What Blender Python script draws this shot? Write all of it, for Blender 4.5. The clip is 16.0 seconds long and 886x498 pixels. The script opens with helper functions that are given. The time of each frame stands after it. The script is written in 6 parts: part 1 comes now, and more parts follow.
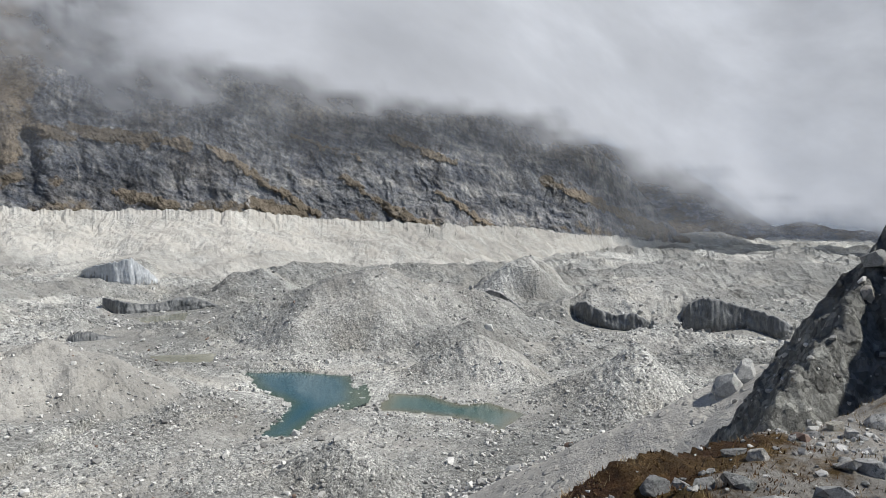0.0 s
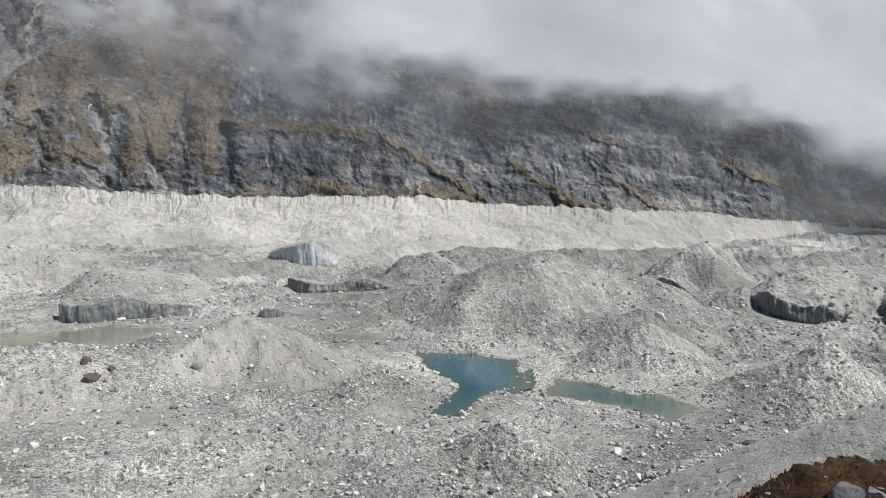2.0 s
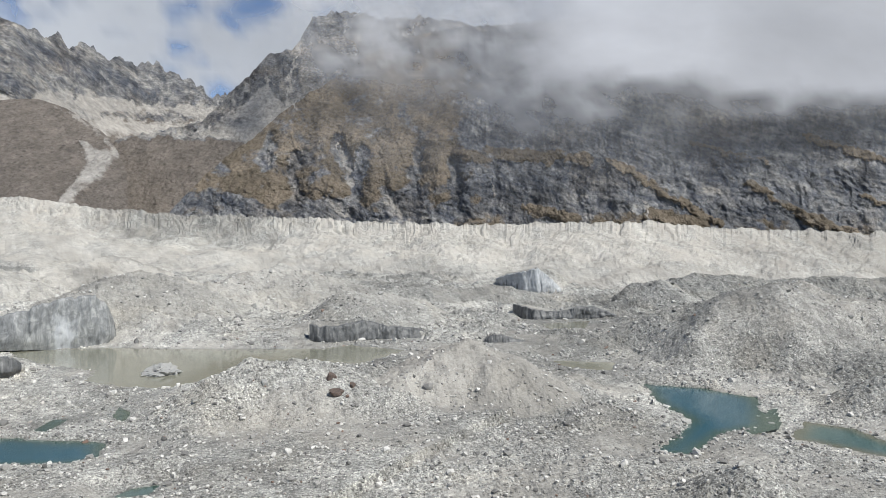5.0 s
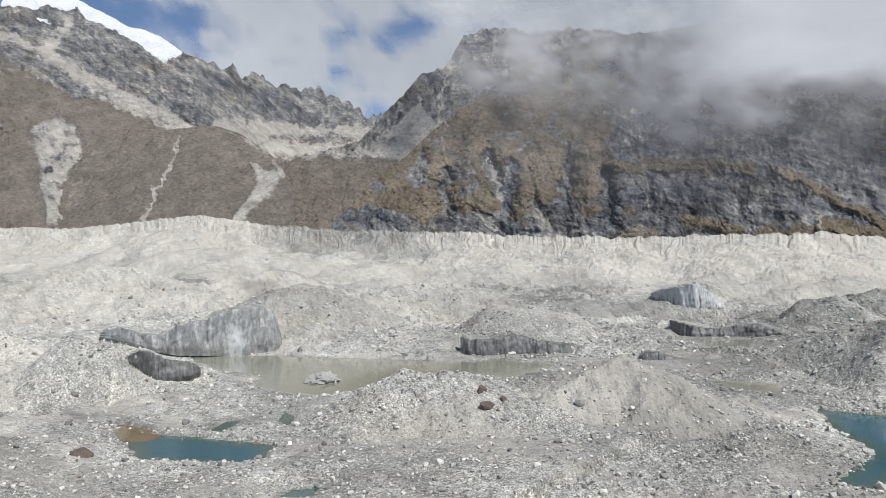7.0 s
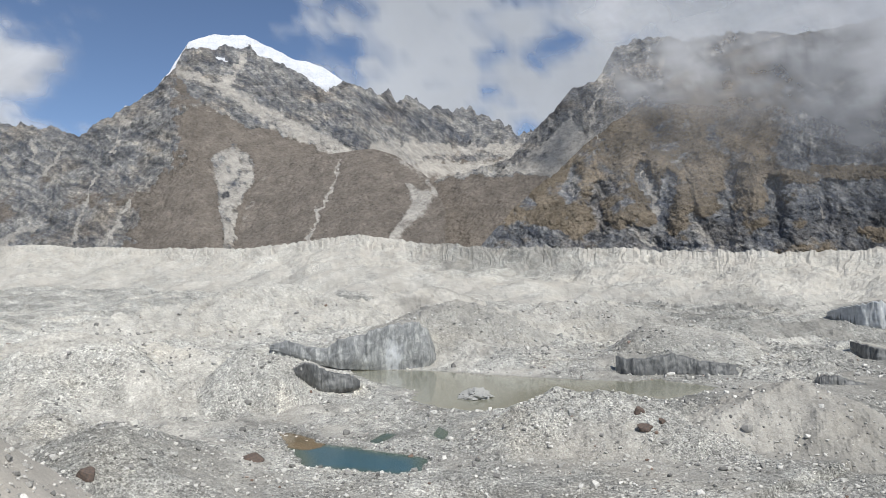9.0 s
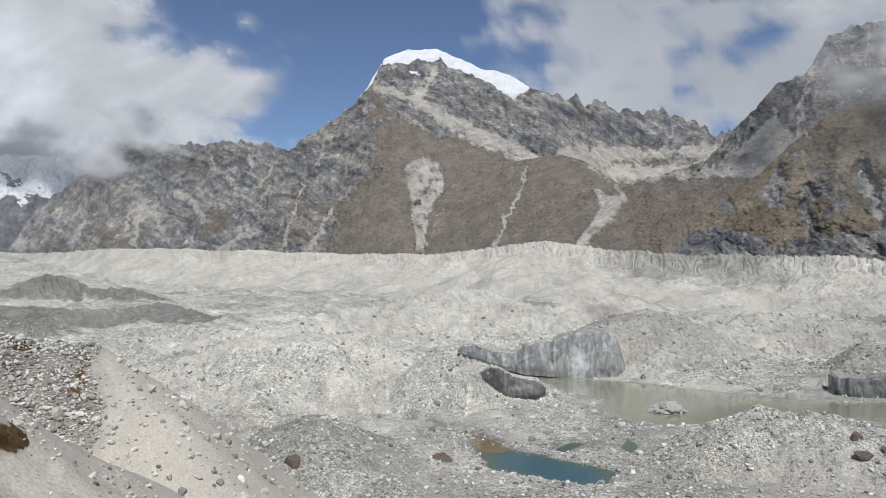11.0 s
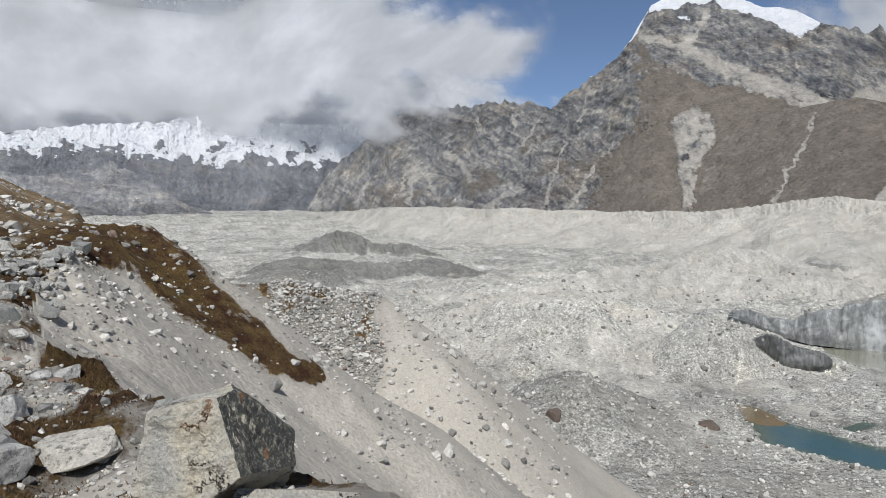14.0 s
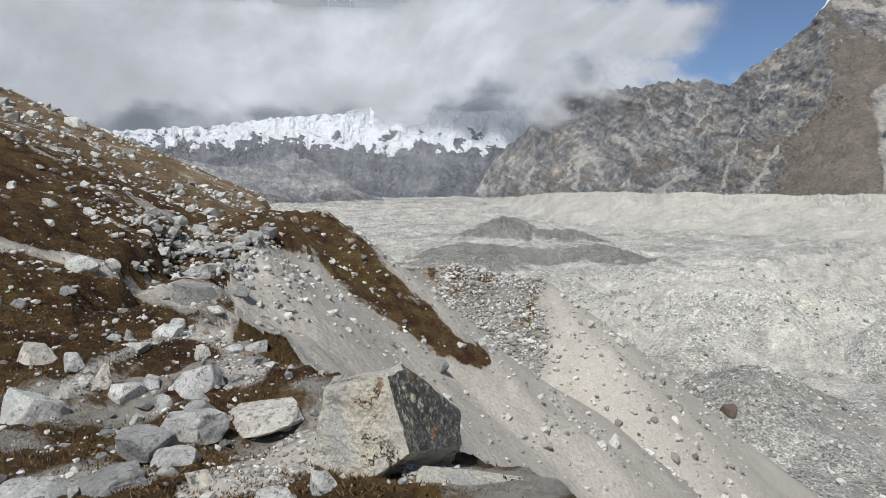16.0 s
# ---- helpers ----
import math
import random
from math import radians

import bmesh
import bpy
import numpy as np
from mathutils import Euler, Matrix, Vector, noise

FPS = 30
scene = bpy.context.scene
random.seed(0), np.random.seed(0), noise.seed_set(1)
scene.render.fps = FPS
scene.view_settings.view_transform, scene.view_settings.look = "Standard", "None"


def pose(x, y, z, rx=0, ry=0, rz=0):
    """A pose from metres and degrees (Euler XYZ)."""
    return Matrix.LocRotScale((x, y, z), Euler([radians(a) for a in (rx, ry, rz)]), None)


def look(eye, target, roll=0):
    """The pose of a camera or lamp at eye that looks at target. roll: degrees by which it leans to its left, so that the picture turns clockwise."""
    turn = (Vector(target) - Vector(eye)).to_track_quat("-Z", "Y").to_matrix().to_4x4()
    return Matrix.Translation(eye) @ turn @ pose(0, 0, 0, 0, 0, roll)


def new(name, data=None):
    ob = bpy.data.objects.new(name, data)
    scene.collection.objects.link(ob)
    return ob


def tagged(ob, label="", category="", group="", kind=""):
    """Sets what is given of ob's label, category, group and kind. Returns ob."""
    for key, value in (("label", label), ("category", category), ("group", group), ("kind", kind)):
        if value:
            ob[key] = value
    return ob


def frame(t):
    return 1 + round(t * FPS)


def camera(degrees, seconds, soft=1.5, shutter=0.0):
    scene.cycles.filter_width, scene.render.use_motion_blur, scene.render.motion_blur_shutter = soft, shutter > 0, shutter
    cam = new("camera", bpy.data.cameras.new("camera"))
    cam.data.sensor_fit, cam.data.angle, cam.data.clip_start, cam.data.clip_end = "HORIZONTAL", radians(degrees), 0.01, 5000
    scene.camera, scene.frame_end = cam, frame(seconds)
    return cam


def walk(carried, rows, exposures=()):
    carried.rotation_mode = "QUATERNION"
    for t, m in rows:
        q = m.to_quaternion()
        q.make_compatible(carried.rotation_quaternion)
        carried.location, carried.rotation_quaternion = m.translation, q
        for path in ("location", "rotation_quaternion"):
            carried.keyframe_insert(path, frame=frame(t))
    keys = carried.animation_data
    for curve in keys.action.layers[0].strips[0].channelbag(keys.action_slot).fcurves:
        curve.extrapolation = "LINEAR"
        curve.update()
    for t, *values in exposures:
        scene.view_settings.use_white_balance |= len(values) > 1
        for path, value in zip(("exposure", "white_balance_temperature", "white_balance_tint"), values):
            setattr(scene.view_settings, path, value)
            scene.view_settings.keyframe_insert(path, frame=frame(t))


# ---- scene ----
cam = camera(61.85, 16.0, soft=0.6)
# The camera turns on the spot on the moraine crest; its eye is the origin. Rows: seconds, yaw, pitch, roll.
TURN = [(0.0, 0.00, 0.00, -0.00),
        (0.5, 2.93, -0.10, -0.09),
        (1.0, 6.09, -0.36, -0.13),
        (1.5, 9.41, -0.90, -0.16),
        (2.0, 12.87, -1.20, -0.29),
        (2.5, 16.16, -1.33, -0.10),
        (3.0, 19.56, -1.34, 0.17),
        (3.5, 22.49, -1.11, 0.33),
        (4.0, 25.01, -0.38, 0.13),
        (6.5, 38.65, 1.75, -0.39),
        (7.0, 41.74, 1.79, -0.32),
        (7.5, 44.73, 1.99, -0.33),
        (8.0, 47.49, 2.38, -0.31),
        (8.5, 50.36, 2.77, -0.36),
        (9.0, 53.45, 3.02, -0.32),
        (11.5, 71.14, 2.82, -1.54),
        (12.0, 74.26, 2.15, -1.58),
        (12.5, 77.70, 1.72, -1.97),
        (13.0, 81.34, 1.21, -2.28),
        (13.5, 84.74, 0.39, -2.20),
        (14.0, 87.84, -0.60, -2.13),
        (14.5, 91.04, -1.54, -2.37),
        (15.0, 94.16, -2.25, -2.73),
        (15.5, 97.40, -2.41, -2.59),
        (16.0, 100.61, -2.19, -2.16)]
TILT = pose(0, 0, 0, -2.0, 0, 0)
walk(cam, [(t, TILT @ pose(0, 0, 0, 90 + p, r, y)) for t, y, p, r in TURN], [(0.0, -0.04), (7.0, -0.08), (9.0, -0.1), (12.5, -0.32), (16.0, -0.24)])

# ---- light ----
SUN_BEARING, SUN_HEIGHT = -101.0, 50.0
world = bpy.data.worlds.new("sky")
scene.world = world
world.use_nodes = True
wn = world.node_tree.nodes
sky = wn.new("ShaderNodeTexSky")
sky.sky_type, sky.sun_disc = "NISHITA", False
sky.sun_elevation, sky.sun_rotation = radians(SUN_HEIGHT), radians(-SUN_BEARING)
sky.altitude, sky.air_density, sky.dust_density, sky.ozone_density = 4700, 1.0, 0.3, 1.2
world.node_tree.links.new(sky.outputs[0], wn["Background"].inputs[0])
wn["Background"].inputs[1].default_value = 0.125
sun = new("sun", bpy.data.lights.new("sun", "SUN"))
sun.data.energy, sun.data.angle, sun.data.color = 4.9, radians(0.6), (1.0, 0.97, 0.92)
sb, sh = radians(SUN_BEARING), radians(SUN_HEIGHT)
sun.matrix_world = look((-math.sin(sb) * math.cos(sh) * 900, math.cos(sb) * math.cos(sh) * 900, math.sin(sh) * 900), (0, 0, 0))


# ---- helpers of the scene ----
def polar(b, d, z=0.0):
    """The place at bearing b (degrees, to the left of +y), d metres off, at height z."""
    return Vector((-math.sin(radians(b)) * d, math.cos(radians(b)) * d, z))


TABLE = np.random.RandomState(7).permutation(1024)
GRAD = np.stack([np.cos(np.arange(1024) * 2.399963), np.sin(np.arange(1024) * 2.399963)], 1)


def perlin(x, y, seed=0):
    xi, yi = np.floor(x).astype(np.int64), np.floor(y).astype(np.int64)
    xf, yf = x - xi, y - yi
    u, v = xf * xf * xf * (xf * (xf * 6 - 15) + 10), yf * yf * yf * (yf * (yf * 6 - 15) + 10)

    def corner(i, j):
        g = GRAD[TABLE[(TABLE[(xi + i + seed * 37) & 1023] + yi + j) & 1023]]
        return g[..., 0] * (xf - i) + g[..., 1] * (yf - j)

    a, c = corner(0, 0) * (1 - u) + corner(1, 0) * u, corner(0, 1) * (1 - u) + corner(1, 1) * u
    return (a * (1 - v) + c * v) * 1.5


def fbm(x, y, octaves=4, gain=0.5, seed=0):
    total, amp = np.zeros_like(x, dtype=float), 1.0
    for k in range(octaves):
        total += amp * perlin(x * 2 ** k, y * 2 ** k, seed + k)
        amp *= gain
    return total


def ridged(x, y, octaves=4, gain=0.5, seed=0):
    total, amp = np.zeros_like(x, dtype=float), 1.0
    for k in range(octaves):
        total += amp * (1 - 2 * np.abs(perlin(x * 2 ** k, y * 2 ** k, seed + k)))
        amp *= gain
    return total


def step(a, b, x):
    t = np.clip((x - a) / (b - a), 0, 1)
    return t * t * (3 - 2 * t)


def line_gap(c, points):
    """Degrees from a line over the face (bearing, elevation), frayed a little, and how far along it the nearest place lies."""
    x0, y0 = c["b"] + 0.28 * c["fray"], c["e"] + 0.28 * c["fray2"]
    best, where = np.full(x0.shape, 1e9), np.zeros(x0.shape)
    n = len(points) - 1
    for k, ((b0, e0), (b1, e1)) in enumerate(zip(points, points[1:])):
        dx, dy = b1 - b0, e1 - e0
        t = np.clip(((x0 - b0) * dx + (y0 - e0) * dy) / (dx * dx + dy * dy), 0, 1)
        gap = np.hypot(x0 - b0 - t * dx, y0 - e0 - t * dy)
        where = np.where(gap < best, (k + t) / n, where)
        best = np.minimum(best, gap)
    return best, where


def band(c, points, w0, w1=None, soft=0.55):
    """A strip along such a line: 1 inside, 0 outside; half widths at its start and end."""
    gap, t = line_gap(c, points)
    w = w0 + ((w0 if w1 is None else w1) - w0) * t
    return step(1 + soft, 1 - soft, gap / w)


def grid_mesh(name, X, Y, Z, material, cover=None, smooth=True, closed=False):
    """A sheet from arrays (rows, columns); cover: layers of an attribute that says what lies on it."""
    n, m = X.shape
    me = bpy.data.meshes.new(name)
    co = np.stack([X, Y, Z], -1).reshape(-1, 3)
    i = np.arange(n * m).reshape(n, m)
    if closed:
        i = np.concatenate([i, i[:, :1]], 1)
    f = np.stack([i[:-1, :-1], i[:-1, 1:], i[1:, 1:], i[1:, :-1]], -1).reshape(-1, 4)
    me.vertices.add(len(co))
    me.vertices.foreach_set("co", co.ravel())
    me.loops.add(f.size)
    me.loops.foreach_set("vertex_index", f.ravel().astype(np.int32))
    me.polygons.add(len(f))
    me.polygons.foreach_set("loop_start", np.arange(0, f.size, 4, dtype=np.int32))
    me.polygons.foreach_set("loop_total", np.full(len(f), 4, dtype=np.int32))
    me.polygons.foreach_set("use_smooth", np.full(len(f), smooth) if isinstance(smooth, bool) else smooth.ravel())
    me.update()
    if cover is not None:
        at = me.attributes.new("cover", "FLOAT_COLOR", "POINT")
        col = np.ones((n * m, 4))
        for k, layer in enumerate(cover):
            col[:, k] = np.clip(layer, 0, 1).ravel()
        at.data.foreach_set("color", col.ravel())
    me.materials.append(material)
    me.validate()
    return new(name, me)


# ---- materials ----
def material(name, rough=0.9):
    m = bpy.data.materials.new(name)
    m.use_nodes = True
    nt = m.node_tree
    bs = nt.nodes["Principled BSDF"]
    bs.inputs["Roughness"].default_value = rough
    bs.inputs["Specular IOR Level"].default_value = 0.25
    return m, nt, bs


class Graph:
    """Short ways to add nodes to a tree."""

    def __init__(self, nt):
        self.nt = nt
        self.pos = nt.nodes.new("ShaderNodeNewGeometry").outputs["Position"]

    def link(self, a, b):
        self.nt.links.new(a, b)

    def put(self, node, **values):
        for k, v in values.items():
            s = node.inputs[k.replace("_", " ")]
            if isinstance(v, bpy.types.NodeSocket):
                self.link(v, s)
            else:
                s.default_value = v
        return node

    def noise(self, scale, detail=4.0, rough=0.55, vec=None, distort=0.0):
        n = self.put(self.nt.nodes.new("ShaderNodeTexNoise"), Scale=scale, Detail=detail, Roughness=rough, Distortion=distort)
        self.link(vec or self.pos, n.inputs["Vector"])
        return n.outputs[0]

    def cells(self, scale, out="Distance", vec=None, feature="F1", rand=1.0):
        n = self.nt.nodes.new("ShaderNodeTexVoronoi")
        n.feature = feature
        self.put(n, Scale=scale, Randomness=rand)
        self.link(vec or self.pos, n.inputs["Vector"])
        return n.outputs[out]

    def ramp(self, v, *stops):
        n = self.nt.nodes.new("ShaderNodeValToRGB")
        e = n.color_ramp.elements
        while len(e) < len(stops):
            e.new(0.5)
        for el, (p, c) in zip(e, stops):
            el.position = p
            el.color = (*c, 1) if isinstance(c, tuple) else (c, c, c, 1)
        self.link(v, n.inputs[0])
        return n.outputs[0]

    def mix(self, fac, a, b, kind="MIX"):
        n = self.nt.nodes.new("ShaderNodeMix")
        n.data_type, n.blend_type = "RGBA", kind
        for s, v in ((n.inputs[0], fac), (n.inputs[6], a), (n.inputs[7], b)):
            if isinstance(v, bpy.types.NodeSocket):
                self.link(v, s)
            elif isinstance(v, tuple):
                s.default_value = (*v, 1)
            else:
                s.default_value = v
        return n.outputs[2]

    def math(self, op, a, b=0.0, clamp=False):
        n = self.nt.nodes.new("ShaderNodeMath")
        n.operation, n.use_clamp = op, clamp
        for s, v in ((n.inputs[0], a), (n.inputs[1], b)):
            if isinstance(v, bpy.types.NodeSocket):
                self.link(v, s)
            else:
                s.default_value = v
        return n.outputs[0]

    def stretch(self, sx, sy, sz, turn=(0, 0, 0)):
        n = self.nt.nodes.new("ShaderNodeMapping")
        n.inputs["Scale"].default_value = (sx, sy, sz)
        n.inputs["Rotation"].default_value = [radians(a) for a in turn]
        self.link(self.pos, n.inputs["Vector"])
        return n.outputs[0]

    def cover(self):
        a = self.nt.nodes.new("ShaderNodeAttribute")
        a.attribute_name = "cover"
        s = self.nt.nodes.new("ShaderNodeSeparateColor")
        self.link(a.outputs["Color"], s.inputs[0])
        return [*s.outputs[:3], a.outputs["Alpha"]]

    def bump(self, height, strength, distance, bs, normal=None):
        n = self.put(self.nt.nodes.new("ShaderNodeBump"), Height=height, Strength=strength, Distance=distance)
        if normal:
            self.link(normal, n.inputs["Normal"])
        if bs:
            self.link(n.outputs[0], bs.inputs["Normal"])
        return n.outputs[0]

    def up(self):
        n = self.nt.nodes.new("ShaderNodeSeparateXYZ")
        g = self.nt.nodes.new("ShaderNodeNewGeometry")
        self.link(g.outputs["Normal"], n.inputs[0])
        return n.outputs[2]


def ground_material():
    """Glacier rubble; cover: red turf, green painted cloud shade and darker rubble, blue fine bright sand and gravel,
    alpha dry golden turf.
    """
    m, nt, bs = material("moraine_rubble", 0.95)
    g = Graph(nt)
    turf, dark, fine, dry_turf = g.cover()
    big = g.noise(0.012, 5, 0.6)
    mid = g.noise(0.09, 5, 0.6)
    tone = g.mix(0.5, big, mid)
    base = g.ramp(tone, (0.34, (0.32, 0.318, 0.294)), (0.5, (0.54, 0.534, 0.488)), (0.66, (0.78, 0.77, 0.705)))
    keep = g.math("SUBTRACT", 1.0, fine, True)
    packed = None
    for scale, low, high in ((0.3, 0.92, 1.07), (0.75, 0.74, 1.22), (1.9, 0.54, 1.4), (4.2, 0.54, 1.42)):
        grit = g.ramp(g.cells(scale, "Color"), (0.12, low), (0.5, 0.98), (0.88, high))
        base = g.mix(g.math("ADD", g.math("MULTIPLY", keep, 0.62), 0.3), base, g.mix(1.0, base, grit, "MULTIPLY"))
        if scale < 4:
            cone = g.math("MULTIPLY", g.cells(scale, "Distance"), -0.26 / scale)
            packed = g.math("ADD", packed, cone) if packed else cone

    def blocks(scale, share, size):
        """Single stones: where they lie and their tone."""
        near = g.cells(scale, "Distance")
        tone = nt.nodes.new("ShaderNodeSeparateColor")
        g.link(g.cells(scale, "Color"), tone.inputs[0])
        chosen = g.ramp(tone.outputs[0], (share, 1.0), (share + 0.02, 0.0))
        reach_of = g.math("ADD", g.math("MULTIPLY", tone.outputs[1], size), 0.12)
        inside = g.math("MULTIPLY", g.math("MULTIPLY", g.math("SUBTRACT", reach_of, near), 9.0, True), chosen)
        clump = g.ramp(g.noise(scale * 0.12, 4, 0.6), (0.32, 0.0), (0.46, 1.0))
        inside = g.math("MULTIPLY", inside, g.math("MULTIPLY", clump, keep), True)
        return inside, g.ramp(tone.outputs[2], (0.0, (0.16, 0.158, 0.148)), (0.3, (0.36, 0.353, 0.33)), (0.7, (0.58, 0.57, 0.53)), (1.0, (0.74, 0.725, 0.675)))

    lumps = None
    for scale, share, size in ((0.36, 0.6, 0.3), (0.8, 0.7, 0.34), (1.9, 0.7, 0.34)):
        inside, tone = blocks(scale, share, size)
        base = g.mix(inside, base, tone)
        part_h = g.math("MULTIPLY", inside, 0.3 / scale)
        lumps = g.math("ADD", lumps, part_h) if lumps else part_h
    warm = g.ramp(g.noise(0.03, 4), (0.5, 0.0), (0.75, 0.35))
    base = g.mix(warm, base, g.mix(1.0, base, (1.0, 0.9, 0.76), "MULTIPLY"))
    base = g.mix(fine, base, g.mix(1.0, g.mix(g.noise(0.7, 6, 0.7), (0.37, 0.344, 0.3), (0.53, 0.5, 0.444)), g.mix(0.5, g.ramp(g.cells(11, "Color"), (0.1, 0.72), (0.9, 1.22)), g.ramp(g.noise(4.0, 8, 0.75), (0.3, 0.75), (0.7, 1.2))), "MULTIPLY"))
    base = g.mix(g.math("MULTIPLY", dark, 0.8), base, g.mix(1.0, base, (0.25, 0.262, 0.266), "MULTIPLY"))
    grass = g.ramp(g.noise(1.6, 8, 0.7), (0.25, (0.02, 0.014, 0.01)), (0.45, (0.065, 0.038, 0.019)), (0.6, (0.12, 0.078, 0.034)), (0.75, (0.19, 0.14, 0.08)))
    far_grass = g.ramp(g.noise(0.05, 6, 0.65), (0.3, (0.1, 0.066, 0.034)), (0.7, (0.215, 0.155, 0.088)))
    grass = g.mix(0.42, grass, far_grass)
    gold = g.ramp(g.noise(0.45, 6, 0.65), (0.54, 0.0), (0.68, 0.6))
    grass = g.mix(gold, grass, g.mix(g.noise(5, 6, 0.7), (0.09, 0.065, 0.022), (0.3, 0.215, 0.1)))
    grass = g.mix(g.ramp(g.noise(0.8, 5, 0.6, g.stretch(1, 1, 1, (0, 0, 40))), (0.48, 0.0), (0.6, 0.85)), grass, g.mix(g.noise(9, 5, 0.7), (0.018, 0.012, 0.008), (0.085, 0.036, 0.02)))
    straw = g.mix(1.0, g.ramp(g.noise(0.35, 9, 0.72), (0.32, (0.13, 0.088, 0.046)), (0.5, (0.25, 0.178, 0.1)), (0.68, (0.38, 0.29, 0.185))), g.ramp(g.noise(3.0, 6, 0.75), (0.32, 0.6), (0.68, 1.35)), "MULTIPLY")
    grass = g.mix(1.0, grass, g.ramp(g.noise(7.0, 9, 0.78), (0.34, 0.45), (0.5, 1.0), (0.66, 1.75)), "MULTIPLY")
    olive = g.math("MULTIPLY", g.ramp(g.noise(1.1, 6, 0.65, g.stretch(1, 1, 1, (0, 0, 75))), (0.55, 0.0), (0.64, 0.8)), g.ramp(g.noise(12, 6, 0.7), (0.4, 0.3), (0.6, 1.0)))
    grass = g.mix(olive, grass, (0.17, 0.125, 0.04))
    grass = g.mix(dry_turf, g.mix(1.0, grass, (1.0, 0.93, 0.74), "MULTIPLY"), straw)
    edge = g.math("ADD", turf, g.math("MULTIPLY", g.math("SUBTRACT", g.noise(0.9, 6, 0.7), 0.5), 1.3))
    base = g.mix(g.ramp(edge, (0.44, 0.0), (0.56, 1.0)), base, grass)
    g.link(base, bs.inputs["Base Color"])
    packed = g.math("MULTIPLY", packed, keep)
    h = g.math("ADD", g.math("ADD", lumps, packed), g.math("MULTIPLY", g.math("MULTIPLY", g.noise(0.5, 8, 0.65), 0.9), g.math("ADD", g.math("MULTIPLY", keep, 0.9), 0.1)))
    h2 = g.math("MULTIPLY", g.math("ADD", g.math("MULTIPLY", g.cells(4.0, "Distance"), -0.14), g.math("MULTIPLY", g.noise(6, 6, 0.7), 0.12)), g.math("ADD", g.math("MULTIPLY", keep, 0.75), 0.25))
    n1 = g.bump(h, 1.0, 1.0, None)
    n2 = g.bump(h2, 0.9, 1.0, None, n1)
    g.bump(g.math("MULTIPLY", g.noise(14, 7, 0.75), g.math("MULTIPLY", turf, 0.22, True)), 1.0, 1.0, bs, n2)
    return m


def water_material(name, deep, shallow, size):
    m, nt, bs = material(name, 0.06)
    g = Graph(nt)
    bs.inputs["Specular IOR Level"].default_value = 0.5
    edge = g.cover()[0]
    c = g.mix(g.math("ADD", edge, g.math("MULTIPLY", g.math("SUBTRACT", g.noise(size, 4), 0.5), 0.8), True), deep, shallow)
    g.link(c, bs.inputs["Base Color"])
    g.bump(g.noise(1.2, 3), 0.08, 0.3, bs)
    return m


def ice_material(name, tone):
    m, nt, bs = material(name, 0.45)
    g = Graph(nt)
    bs.inputs["Specular IOR Level"].default_value = 0.4
    wet = g.cover()[0]
    lines = g.noise(1.0, 7, 0.65, g.stretch(0.3, 0.3, 0.07), 0.5)
    bands = g.noise(0.12, 7, 0.7, None, 1.5)
    c = g.ramp(g.mix(0.5, lines, bands), (0.34, (0.3 * tone, 0.32 * tone, 0.32 * tone)), (0.5, (0.85 * tone, 0.88 * tone, 0.865 * tone)), (0.66, (1.75 * tone, 1.78 * tone, 1.7 * tone)))
    c = g.mix(wet, c, (0.8, 0.83, 0.85))
    g.link(c, bs.inputs["Base Color"])
    g.bump(g.math("ADD", lines, bands), 0.7, 0.8, bs)
    return m


